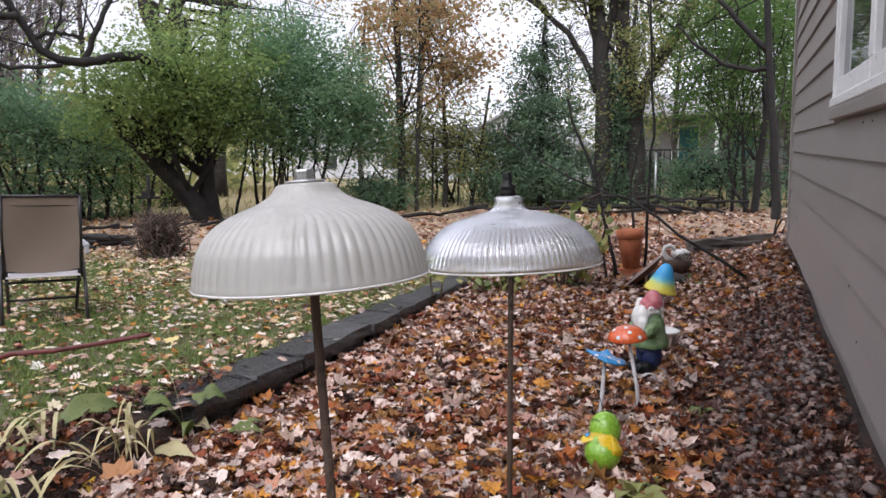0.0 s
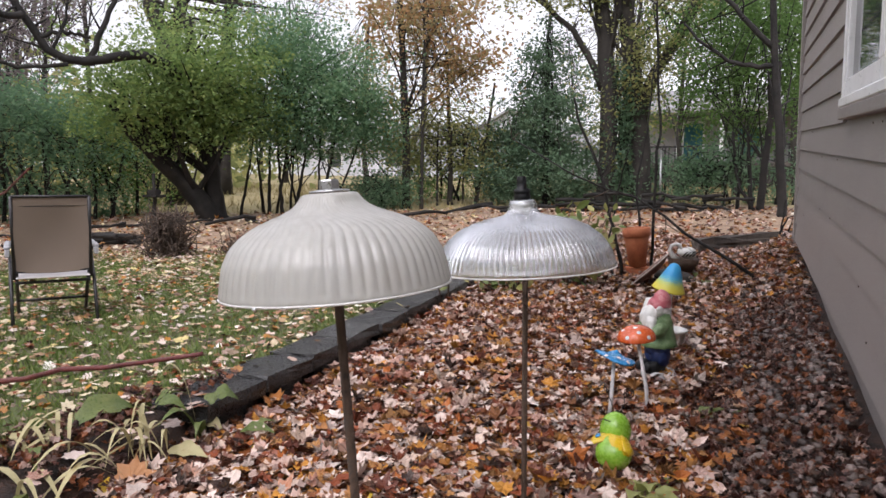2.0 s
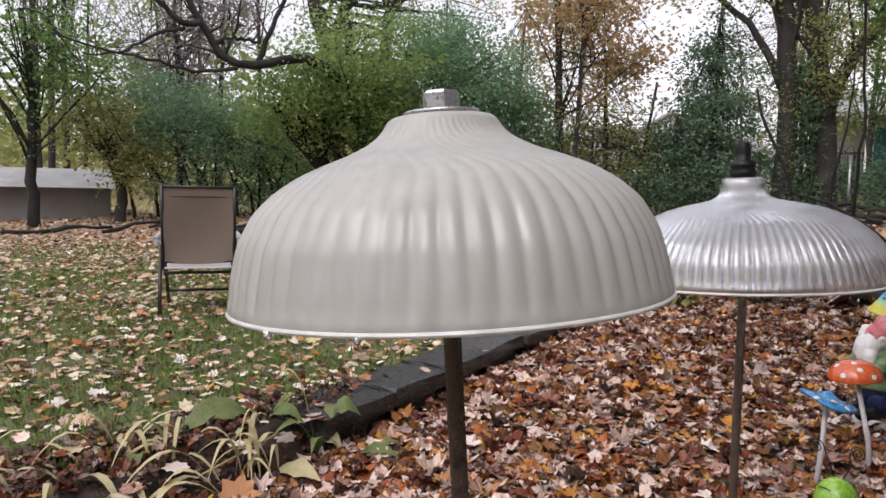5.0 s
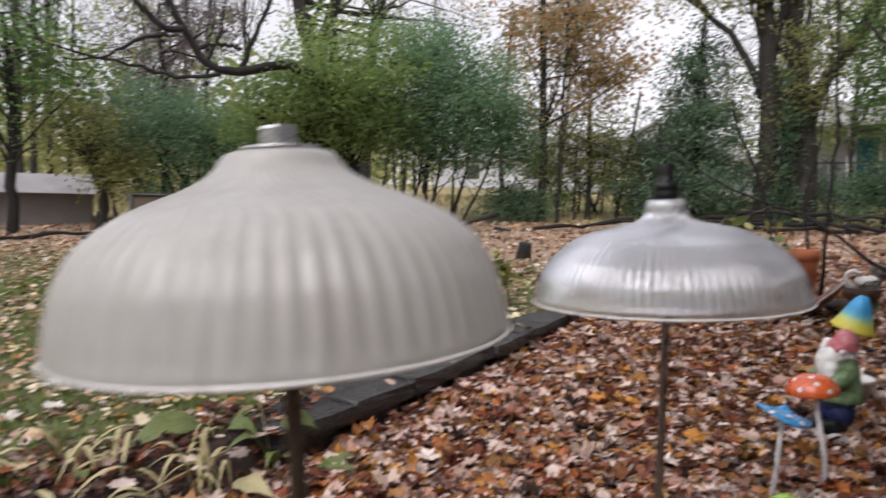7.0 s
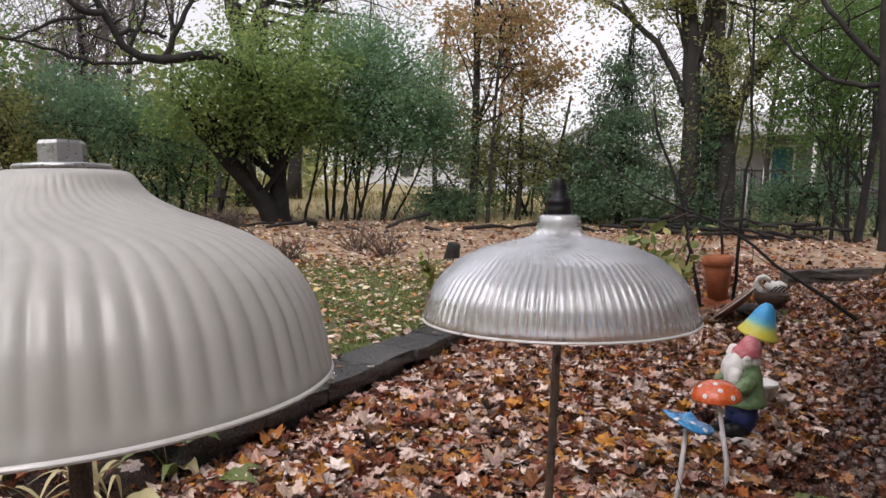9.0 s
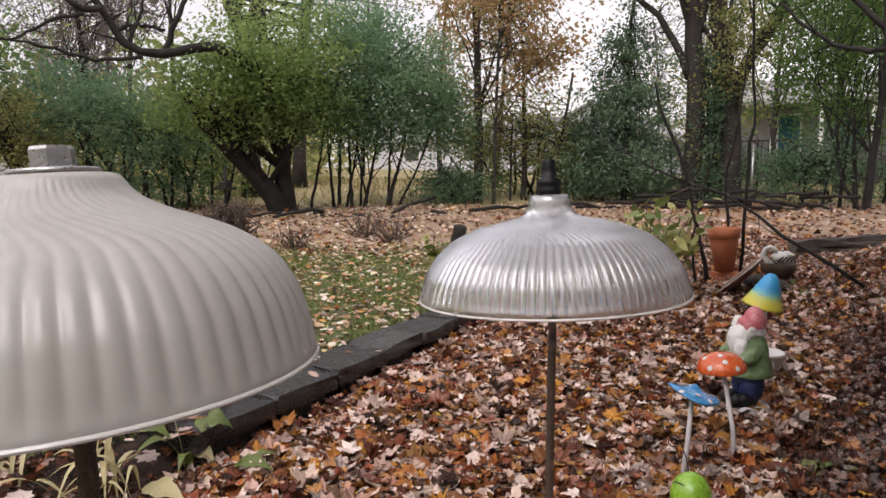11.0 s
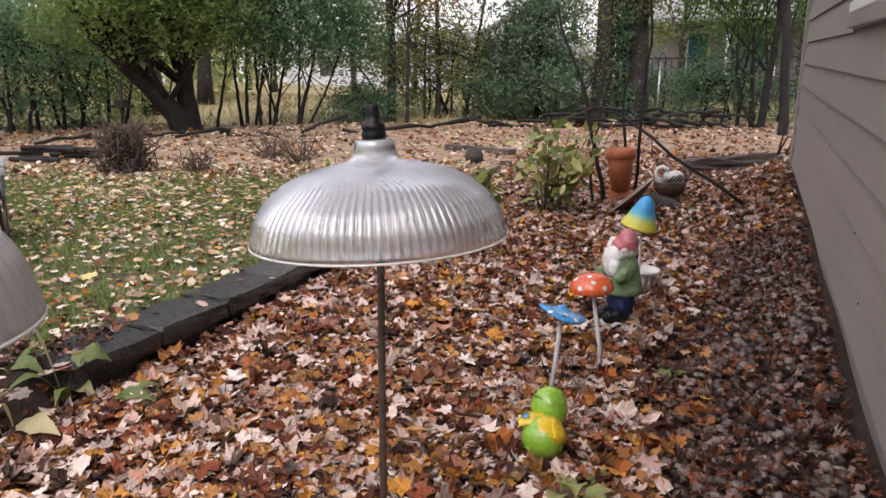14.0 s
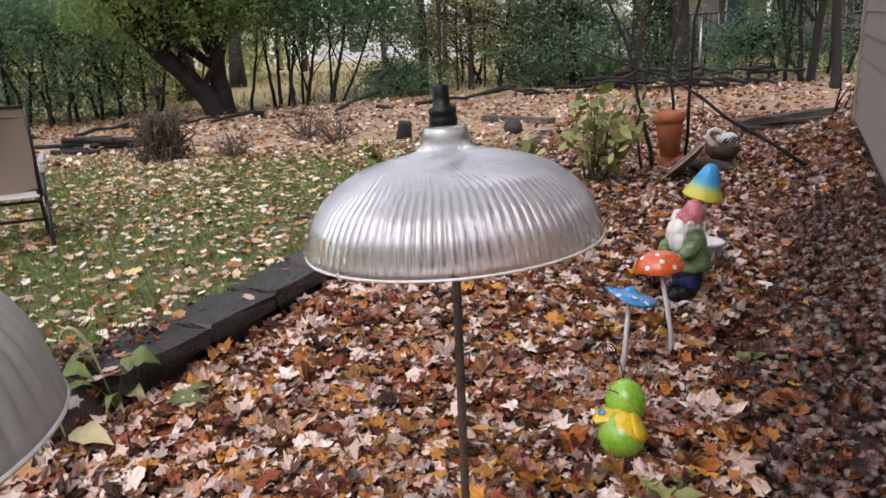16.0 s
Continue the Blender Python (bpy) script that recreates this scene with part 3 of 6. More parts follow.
def drops(rim_r, rim_z, count, parent, seed):
    r2 = np.random.default_rng(seed)
    for _ in range(count):
        a = r2.uniform(0, math.tau)
        s = r2.uniform(0.0012, 0.0024)
        o_ = link("water_drop", lathe([(0.0002, 0.9 * s), (0.6 * s, 0.5 * s), (s, -0.4 * s), (0.8 * s, -1.1 * s), (0.0002, -1.5 * s)], 10), M_CLEAR, parent)
        o_.location = (rim_r * math.cos(a), rim_r * math.sin(a), rim_z - 0.6 * s)


def hexnut(r, z0, z1):
    bm = bmesh.new()
    rings = [[bm.verts.new((rr * math.cos(k * math.tau / 6 + 0.3), rr * math.sin(k * math.tau / 6 + 0.3), zz)) for k in range(6)] for rr, zz in ((r, z0), (r, z1 - 0.002), (r * 0.9, z1))]
    for p, q in zip(rings, rings[1:]):
        for k in range(6):
            bm.faces.new((p[k], p[(k + 1) % 6], q[(k + 1) % 6], q[k]))
    bm.faces.new(rings[-1])
    bm.faces.new(rings[0][::-1])
    return bm


# white shade: the rod leans a little, the shade with it; local z = 0 at the rim
foot = Vector((-0.147, 1.322, 0.0))
ws = thing("white_glass_garden_flower", Matrix.Translation(foot) @ Matrix.Rotation(radians(-4.0), 4, Vector((-0.41, 0.91, 0))), "frosted white ribbed glass shade on a rusty rod", "garden ornament", "glass shades on rods")
W0 = 0.828
part("rod", rod((0, 0, -0.15), (0, 0, W0 + 0.123), 0.0062, 10), M_IRON, ws)
white_profile = [(0.024, W0 + 0.1182, 0), (0.0335, W0 + 0.1182, 0), (0.037, W0 + 0.1155, 0), (0.038, W0 + 0.111, 0.15), (0.0415, W0 + 0.1066, 0.3), (0.0485, W0 + 0.1012, 0.4), (0.062, W0 + 0.0945, 0.5), (0.079, W0 + 0.0885, 0.6), (0.096, W0 + 0.0812, 0.8), (0.112, W0 + 0.0712, 0.9), (0.1245, W0 + 0.0592, 1), (0.1345, W0 + 0.041, 1), (0.1398, W0 + 0.0195, 1), (0.1415, W0 + 0.0075, 0.5), (0.1432, W0 + 0.005, 0), (0.144, W0 + 0.002, 0), (0.1425, W0, 0)]
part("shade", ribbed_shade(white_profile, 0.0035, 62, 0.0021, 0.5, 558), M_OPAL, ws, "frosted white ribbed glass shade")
part("washer", lathe([(0.005, W0 + 0.1185), (0.023, W0 + 0.1185), (0.0255, W0 + 0.1195), (0.0245, W0 + 0.1214), (0.012, W0 + 0.1226)], 32), M_ZINC, ws, "zinc washer")
part("nut", hexnut(0.0128, W0 + 0.1216, W0 + 0.1346), M_ZINC, ws, "zinc hex nut")
part("rim_lip", lathe([(0.1425 + 0.0016 * math.cos(q), W0 + 0.0004 + 0.0016 * math.sin(q)) for q in np.linspace(0, math.tau, 9)], 96), M_RIMGLASS, ws, "rounded glass lip, whitened for its highlight")
drops(0.144, W0, 9, ws, 3)

cs = thing("clear_glass_garden_flower", pose(-0.184, 2.006, 0.0), "clear ribbed glass shade on a rusty rod", "garden ornament", "glass shades on rods")
C0 = 0.778
part("rod", rod((0.004, 0, -0.15), (0, 0, C0 + 0.12), 0.0062, 10), M_IRON, cs)
tip = Matrix.Translation((0, 0, C0)) @ Matrix.Rotation(radians(-3.0), 4, Vector((-0.41, 0.91, 0))) @ Matrix.Scale(0.975, 4)
clear_profile = [(0.026, 0.150, 0), (0.030, 0.149, 0), (0.0315, 0.143, 0), (0.0312, 0.133, 0.2), (0.0345, 0.1235, 0.4), (0.044, 0.1172, 0.7), (0.070, 0.1125, 0.9), (0.105, 0.1045, 1), (0.142, 0.0885, 1), (0.171, 0.0645, 1), (0.187, 0.040, 1), (0.1945, 0.017, 1), (0.1965, 0.009, 0.4), (0.200, 0.006, 0), (0.200, 0.001, 0), (0.197, 0.0, 0)]
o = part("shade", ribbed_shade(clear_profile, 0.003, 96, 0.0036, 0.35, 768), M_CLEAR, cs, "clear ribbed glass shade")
o.matrix_local = tip
cap = part("finial", lathe([(0.0005, 0.1505), (0.0175, 0.1505), (0.0185, 0.152), (0.0185, 0.16), (0.0165, 0.164), (0.018, 0.166), (0.018, 0.173), (0.0112, 0.1755), (0.0108, 0.188), (0.0102, 0.2), (0.0092, 0.202), (0.0005, 0.202)], 24), M_BLACK, cs, "black plastic finial")
cap.matrix_local = tip
# pale plug added to keep the neck bright and cover the rod's end
part("neck_filler", lathe([(0.007, 0.112), (0.0175, 0.112), (0.0245, 0.128), (0.0255, 0.147), (0.007, 0.1475)], 24), M_RIMGLASS, cs, "pale filler added inside the neck to brighten it").matrix_local = tip
part("rim_lip", lathe([(0.1982 + 0.0018 * math.cos(q), 0.0005 + 0.0018 * math.sin(q)) for q in np.linspace(0, math.tau, 9)], 96), M_RIMGLASS, cs, "rounded glass lip, whitened for its highlight").matrix_local = tip
drops(0.194, C0 - 0.002, 12, cs, 4)

# ---- folding lawn chair ----
fx, fy = Vector((0.56, 0.83, 0)).normalized(), Vector((-0.83, 0.56, 0)).normalized()
cm = Matrix(((fx.x, fy.x, 0, -3.62), (fx.y, fy.y, 0, 3.39), (0, 0, 1, 0.115), (0, 0, 0, 1)))
chair = thing("lawn_chair", cm, "folding lawn chair with taupe sling back on dark tubes", "chair")
hw = 0.203
for s in (-1, 1):
    part("back_tube", tubes("back_tube", [([(s * hw, 0.0, 0.30), (s * hw, -0.03, 0.55), (s * hw, -0.08, 0.785)], [0.011] * 3)], 8), M_TUBE, chair)
    part("rear_leg", tubes("rear_leg", [([(s * (hw + 0.02), -0.1, 0.0), (s * (hw + 0.02), 0.05, 0.28), (s * (hw + 0.02), 0.22, 0.42)], [0.011] * 3)], 8), M_TUBE, chair)
    part("front_leg", tubes("front_leg", [([(s * (hw - 0.01), 0.46, 0.0), (s * (hw - 0.01), 0.12, 0.26), (s * (hw - 0.01), -0.01, 0.33)], [0.011] * 3)], 8), M_TUBE, chair)
    part("armrest", box(s * (hw + 0.03) - 0.018, s * (hw + 0.03) + 0.018, -0.06, 0.42, 0.47, 0.5, 0.01), M_GREYPLASTIC, chair, "grey plastic armrest")
    part("arm_bracket", box(s * (hw + 0.03) - 0.014, s * (hw + 0.03) + 0.014, -0.062, -0.03, 0.43, 0.475, 0.006), M_GREYPLASTIC, chair)
    part("seat_rail", tubes("seat_rail", [([(s * hw, 0.0, 0.30), (s * hw, 0.45, 0.37)], [0.011] * 2)], 8), M_TUBE, chair)
for z_, y_, w_ in ((0.785, -0.08, hw), (0.267, 0.03, hw), (0.126, 0.28, hw), (0.012, -0.095, hw + 0.02)):
    part("cross_tube", rod((-w_, y_, z_), (w_, y_, z_), 0.009, 8), M_TUBE, chair)


def sling(z0, z1, y0, y1, half, th):
    bm = bmesh.new()
    n_, k_ = 10, 12
    for off in (0, th):
        for a in range(k_ + 1):
            for c in range(n_ + 1):
                u, w = c / n_ * 2 - 1, a / k_
                bm.verts.new((u * half, y0 + (y1 - y0) * w + off + 0.03 * (1 - u * u) * math.sin(math.pi * min(1, w + 0.08)), z0 + (z1 - z0) * w - 0.012 * (1 - u * u) * (1 - w)))
    bm.verts.ensure_lookup_table()
    W_ = n_ + 1
    for base, flip in ((0, False), (W_ * (k_ + 1), True)):
        for a in range(k_):
            for c in range(n_):
                q = [base + a * W_ + c, base + a * W_ + c + 1, base + (a + 1) * W_ + c + 1, base + (a + 1) * W_ + c]
                bm.faces.new([bm.verts[i_] for i_ in (q[::-1] if flip else q)]).smooth = True
    return bm


part("back_sling", sling(0.335, 0.785, -0.005, -0.08, hw - 0.006, 0.003), M_FABRIC, chair, "taupe mesh sling")
part("head_seam", rod((-hw + 0.008, -0.066, 0.728), (hw - 0.008, -0.066, 0.728), 0.0035, 6), M_TUBE, chair)
part("bottom_hem", tubes("bottom_hem", [([(-hw + 0.008, -0.008, 0.336), (-hw / 2, 0.014, 0.328), (0, 0.02, 0.324), (hw / 2, 0.014, 0.328), (hw - 0.008, -0.008, 0.336)], [0.006] * 5)], 6), M_TUBE, chair)
bm = box(-hw + 0.006, hw - 0.006, 0.02, 0.45, 0.295, 0.302, 0.002)
o = part("seat_sling", bm, M_FABRICLIGHT, chair, "pale sling seat")
o.matrix_local = pose(0, 0, 0, 8, 0, 0)


# ---- small painted garden ornaments in the bed ----
def dots(parent, r, squash, spots, size):
    for az, el in spots:
        d = Vector((math.cos(el) * math.cos(az), math.cos(el) * math.sin(az), math.sin(el)))
        o_ = link("spot", lathe([(0.0003, 0.0016), (size * 0.7, 0.0013), (size, 0.0)], 12), M_WHITE, parent)
        p_ = Vector((d.x * r, d.y * r, d.z * r * squash))
        n_ = Vector((d.x / r, d.y / r, d.z / (r * squash))).normalized()
        o_.matrix_local = Matrix.Translation(p_) @ n_.to_track_quat("Z", "Y").to_matrix().to_4x4()


def mushroom(name, base, top, r, squash, material, tilt, label, spots, wave=0.0):
    t_ = thing(name, pose(*base), label, "mushroom ornament", "painted mushroom stakes")
    rel = Vector(top) - Vector(base)
    path = [(0, 0, -0.06), tuple(rel * 0.35 + Vector((0.008, 0, 0))), tuple(rel)]
    part("stem", tubes("stem", [(path, [0.0085, 0.008, 0.007])], 10), M_STEM, t_, "pale painted metal stem")
    prof = [(r * math.cos(a), r * squash * math.sin(a)) for a in np.linspace(math.pi / 2 - 0.02, 0, 10)]
    prof += [(r * 1.0, -0.004), (r * 0.94, -0.004)] + [(r * 0.94 * math.cos(a), r * squash * 0.9 * math.sin(a) - 0.004) for a in np.linspace(0.2, math.pi / 2 - 0.02, 6)]
    bm_ = lathe(prof, 32)
    if wave:
        for v in bm_.verts:
            q = math.hypot(v.co.x, v.co.y) / r
            v.co.z += wave * q * q * math.sin(2 * math.atan2(v.co.y, v.co.x) + 0.5) * r + 0.24 * r * max(0, 1 - 2.2 * q) ** 1.4
    c_ = part("cap", bm_, material, t_)
    c_.matrix_local = Matrix.Translation(rel) @ pose(0, 0, -0.02, *tilt)
    if spots:
        dots(c_, r, squash, spots, r * 0.11)
    return t_


around = [(-1.9, 0.35), (-1.2, 0.75), (-2.6, 0.8), (-0.7, 0.3), (-1.5, 1.2), (0.4, 0.6), (1.5, 0.7), (2.6, 0.4), (-3.0, 0.3)]
mushroom("red_mushroom_stake", (-0.112, 3.42, 0.02), (-0.187, 3.54, 0.338), 0.081, 0.7, M_RED, (4, -4, 0), "orange-red mushroom stake with white spots among leaves", around)
mushroom("blue_mushroom_stake", (-0.246, 3.23, 0.02), (-0.234, 3.315, 0.298), 0.082, 0.2, M_BLUE, (-11, 13, 0), "light blue wavy mushroom stake with white spots", around[:4], 0.1)

ym = thing("bell_mushroom_stake", pose(-0.14, 4.32, 0.035) @ Matrix.Diagonal((0.95, 0.95, 0.95, 1)), "bell-shaped blue and yellow mushroom on a stake", "mushroom ornament", "painted mushroom stakes")
part("stem", rod((0.0, 0.0, -0.1), (0, 0, 0.45), 0.006), M_STEM, ym)
part("cap", lathe([(0.0005, 0.152), (0.016, 0.149), (0.03, 0.135), (0.043, 0.108), (0.056, 0.075), (0.072, 0.035), (0.086, 0.008), (0.09, 0.0), (0.084, -0.003), (0.066, 0.03), (0.05, 0.07), (0.03, 0.115), (0.0005, 0.135)], 28), M_BELL, ym, "sky-blue painted bell fading to yellow").matrix_local = pose(-0.015, 0, 0.408, 3, 14, 0)


def join_blobs(blobs, seg=16):
    """One mesh out of rounded masses: (centre, radii, turn)."""
    bm_ = bmesh.new()
    for c, r_, turn in blobs:
        bmesh.ops.create_uvsphere(bm_, u_segments=seg, v_segments=seg // 2, radius=1, matrix=Matrix.Translation(c) @ pose(0, 0, 0, *turn) @ Matrix.Diagonal((*r_, 1)))
    for f_ in bm_.faces:
        f_.smooth = True
    return bm_


# the gnome: one plain painted statue
gnome_bm = bmesh.new()
g_mats = [M_NAVY, M_GREENCOAT, M_WHITE, M_PINK, M_BLACK, M_STEM]


def add_blobs(bm_, idx, blobs, seg=28):
    before = len(bm_.faces)
    for c, r_, turn in blobs:
        bmesh.ops.create_uvsphere(bm_, u_segments=seg, v_segments=seg // 2 + 2, radius=1, matrix=Matrix.Translation(c) @ pose(0, 0, 0, *turn) @ Matrix.Diagonal((*r_, 1)))
    bm_.faces.ensure_lookup_table()
    for f_ in bm_.faces[before:]:
        f_.material_index, f_.smooth = idx, True


def add_lathe(bm_, idx, prof, m_, n=20):
    tmp_ = bpy.data.meshes.new("tmp")
    b_l = lathe(prof, n)
    bmesh.ops.transform(b_l, matrix=m_, verts=b_l.verts[:])
    b_l.to_mesh(tmp_)
    b_l.free()
    before = len(bm_.faces)
    bm_.from_mesh(tmp_)
    bpy.data.meshes.remove(tmp_)
    bm_.faces.ensure_lookup_table()
    for f_ in bm_.faces[before:]:
        f_.material_index, f_.smooth = idx, True


add_lathe(gnome_bm, 5, [(0.0005, 0.02), (0.09, 0.02), (0.1, 0.0), (0.1, -0.03)], pose(0, 0, 0))
add_blobs(gnome_bm, 4, [((-0.035, -0.05, 0.035), (0.036, 0.06, 0.035), (0, 0, 15)), ((0.04, -0.045, 0.035), (0.036, 0.06, 0.035), (0, 0, -10))])
add_blobs(gnome_bm, 0, [((-0.033, 0.0, 0.095), (0.045, 0.05, 0.065), (0, 0, 0)), ((0.035, 0.0, 0.095), (0.045, 0.05, 0.065), (0, 0, 0)), ((0, 0, 0.13), (0.078, 0.066, 0.045), (0, 0, 0))])
add_lathe(gnome_bm, 1, [(0.001, 0.315), (0.045, 0.31), (0.066, 0.27), (0.074, 0.22), (0.088, 0.165), (0.098, 0.145), (0.09, 0.142), (0.06, 0.15)], pose(0.005, 0.005, 0))
add_blobs(gnome_bm, 1, [((-0.075, -0.04, 0.235), (0.03, 0.055, 0.032), (25, 0, -20)), ((0.075, -0.035, 0.235), (0.03, 0.055, 0.032), (25, 0, 20)), ((-0.05, -0.085, 0.215), (0.025, 0.03, 0.022), (0, 0, 0))])
add_blobs(gnome_bm, 2, [((0, -0.055, 0.29), (0.05, 0.035, 0.07), (-8, 0, 0)), ((-0.028, -0.06, 0.3), (0.03, 0.03, 0.05), (0, 20, 0)), ((0.03, -0.06, 0.27), (0.03, 0.028, 0.05), (0, -15, 0)), ((-0.062, -0.02, 0.335), (0.02, 0.03, 0.045), (0, -18, 0)), ((0.047, -0.02, 0.325), (0.013, 0.024, 0.03), (0, 15, 0)), ((0, 0.012, 0.32), (0.05, 0.052, 0.03), (0, 0, 0))])
add_blobs(gnome_bm, 3, [((0, -0.015, 0.35), (0.042, 0.044, 0.045), (0, 0, 0))])
add_lathe(gnome_bm, 3, [(0.052, 0.0), (0.05, 0.02), (0.043, 0.045), (0.03, 0.066), (0.012, 0.078), (0.0005, 0.08)], pose(0.006, 0.006, 0.352, -10, 8, 0))
for v in gnome_bm.verts:
    v.co += noise.noise_vector(v.co * 42) * 0.0075 + noise.noise_vector(v.co * 110) * 0.003
gm = bpy.data.meshes.new("garden_gnome")
gnome_bm.to_mesh(gm)
gnome_bm.free()
for m_ in g_mats:
    gm.materials.append(m_)
gnome = new("garden_gnome", gm)
gnome.matrix_world = pose(-0.158, 3.99, 0.062, 0, 0, -52) @ Matrix.Diagonal((0.89, 0.89, 0.94, 1))
tagged(gnome, "painted garden gnome statue with green coat and pink cap", "statue")

# white ribbed flower pot behind the gnome
wp = thing("small_white_pot", pose(-0.145, 4.56, gz(-0.145, 4.56) + 0.1, 3, 3, 0), "small white slatted pot tipped among the leaves", "flower pot")
part("pot_body", lathe([(0.0005, -0.07), (0.05, -0.07), (0.066, 0.03), (0.07, 0.03), (0.07, 0.045), (0.062, 0.045), (0.046, -0.06), (0.0005, -0.06)], 24), M_WHITE, wp)
for k in range(12):
    o = part("slat", box(-0.006, 0.006, 0, 0.005, -0.065, 0.028, 0.001), M_WHITE, wp)
    o.matrix_local = pose(0, 0, 0, 0, 0, k * 30) @ pose(0, 0.056, 0, -8, 0, 0)

# lime green garden bug: two enamelled balls, golden wings, wire feelers
bug = thing("garden_bug_ornament", pose(-0.13, 2.78, 0.038) @ Matrix.Diagonal((0.9, 0.9, 0.9, 1)), "lime green metal garden bug with yellow wings", "garden ornament")
part("head", join_blobs([((-0.014, 0.1, 0.114), (0.058, 0.06, 0.07), (0, 0, 0))], 28), M_LIME, bug, "lime green enamelled ball")
part("body", join_blobs([((0.0, 0.0, 0.066), (0.065, 0.068, 0.062), (0, 0, 0))], 28), M_LIME, bug, "lime green ball fading to yellow")


def petal(l, w, th):
    bm_ = bmesh.new()
    cols_ = []
    for k_ in range(9):
        t_ = k_ / 8
        ww = w * math.sin(math.pi * min(1, 0.12 + 0.8 * t_)) ** 0.7
        cols_.append([bm_.verts.new((ww * u, l * t_, 0.25 * l * math.sin(t_ * 2.2) - 0.2 * abs(u) * w + o_)) for o_ in (0, th) for u in (-1, -0.5, 0, 0.5, 1)])
    for p_, q_ in zip(cols_, cols_[1:]):
        for j_ in range(4):
            bm_.faces.new((p_[j_], q_[j_], q_[j_ + 1], p_[j_ + 1])).smooth = True
            bm_.faces.new((p_[5 + j_], p_[6 + j_], q_[6 + j_], q_[5 + j_])).smooth = True
        bm_.faces.new((p_[0], p_[5], q_[5], q_[0]))
        bm_.faces.new((p_[4], q_[4], q_[9], p_[9]))
    return bm_


for left_, wing_pose in ((True, pose(-0.008, 0.035, 0.122, -24, 0, 125)), (False, pose(0.036, 0.03, 0.118, -40, -48, -142))):
    w_ = part("wing", petal(0.085, 0.038, 0.002), M_GOLD, bug, "golden yellow wing")
    w_.matrix_local = wing_pose
    if left_:
        s_ = part("wing_spot", lathe([(0.0003, 0.0015), (0.011, 0.001), (0.0115, -0.001)], 14), M_BLUE, w_, "blue spot")
        s_.matrix_local = pose(0, 0.055, 0.0262, -6, 0, 0)
o = part("yellow_patch", lathe([(0.0665 * math.sin(a), 0.0665 * math.cos(a)) for a in np.linspace(0.01, 0.85, 9)], 24), M_GOLD, bug, "golden patch on the back")
o.matrix_local = Matrix.Translation((0.0, 0.0, 0.064)) @ Vector((0.55, -0.12, 0.8)).to_track_quat("Z", "Y").to_matrix().to_4x4()
for s in (-1, 1):
    base_ = np.array([-0.014 + s * 0.012, 0.12, 0.176])
    up = [base_, base_ + (s * 0.012, 0.02, 0.03), base_ + (s * 0.02 - 0.012, 0.03, 0.07)]
    sp_ = [up[-1] + (s * (0.02 - 0.02 * math.cos(a) * (1 - a / 16)), 0, 0.022 * math.sin(a) * (1 - a / 16)) for a in np.linspace(0.3, 12.5, 30)]
    part("feeler", tubes("feeler", [(up + sp_, [0.0016] * (len(up) + len(sp_)))], 5), M_BLACK, bug, "curled black wire feeler")
part("wire_band", tubes("wire_band", [([(-0.014 + 0.062 * math.cos(a) * 0.75 - 0.01, 0.1 - 0.062 * math.sin(a) * 0.7, 0.112 + 0.068 * math.sin(a - 0.4) * 0.75) for a in np.linspace(0.1, 2.3, 14)], [0.0016] * 14)], 5), M_BLACK, bug)
for s in (-1, 1):
    part("leg", tubes("leg", [([(s * 0.03, -0.01, 0.02), (s * 0.045, -0.03, -0.02), (s * 0.05, -0.05, -0.05)], [0.003] * 3)], 6), M_BLACK, bug)

# ---- back of the bed: pot, bowl, swan planter, timber ----
pot = thing("terracotta_pot", pose(-0.77, 7.2, gz(-0.77, 7.2) + 0.085, 2, -3, 0) @ Matrix.Diagonal((0.9, 0.9, 1, 1)), "weathered terracotta flower pot on a brick", "flower pot")
part("pot_body", lathe([(0.0005, 0.0), (0.085, 0.0), (0.122, 0.27), (0.122, 0.275), (0.138, 0.28), (0.142, 0.36), (0.13, 0.362), (0.118, 0.3), (0.08, 0.03), (0.0005, 0.03)], 32), M_TERRA, pot)
part("pot_soil", lathe([(0.0005, 0.325), (0.06, 0.33), (0.121, 0.32)], 24), M_SOIL, pot, "dark potting soil")
brick = link("brick", box(-0.11, 0.11, -0.06, 0.06, 0, 0.085, 0.006, 0.002), M_TERRA)
brick.matrix_world = pose(-0.77, 7.2, gz(-0.77, 7.2) - 0.004, 0, 0, 15)
tagged(brick, "dull red brick under a terracotta pot", "brick")

bowl = thing("birdbath_bowl", pose(-0.57, 6.62, 0.235, 3, -42, 0) @ Matrix.Diagonal((1, 1, 0.7, 1)), "round stone birdbath bowl tipped on its edge", "birdbath")
part("bowl", lathe([(0.0005, -0.03), (0.08, -0.03), (0.15, -0.012), (0.2, 0.02), (0.215, 0.034), (0.212, 0.044), (0.195, 0.042), (0.14, 0.012), (0.06, -0.004), (0.0005, -0.006)], 40), M_BOWL, bowl)
part("rim", lathe([(0.195, 0.0425), (0.205, 0.047), (0.216, 0.043), (0.2175, 0.034), (0.214, 0.033)], 40), M_BOWLRIM, bowl, "pale worn rim")

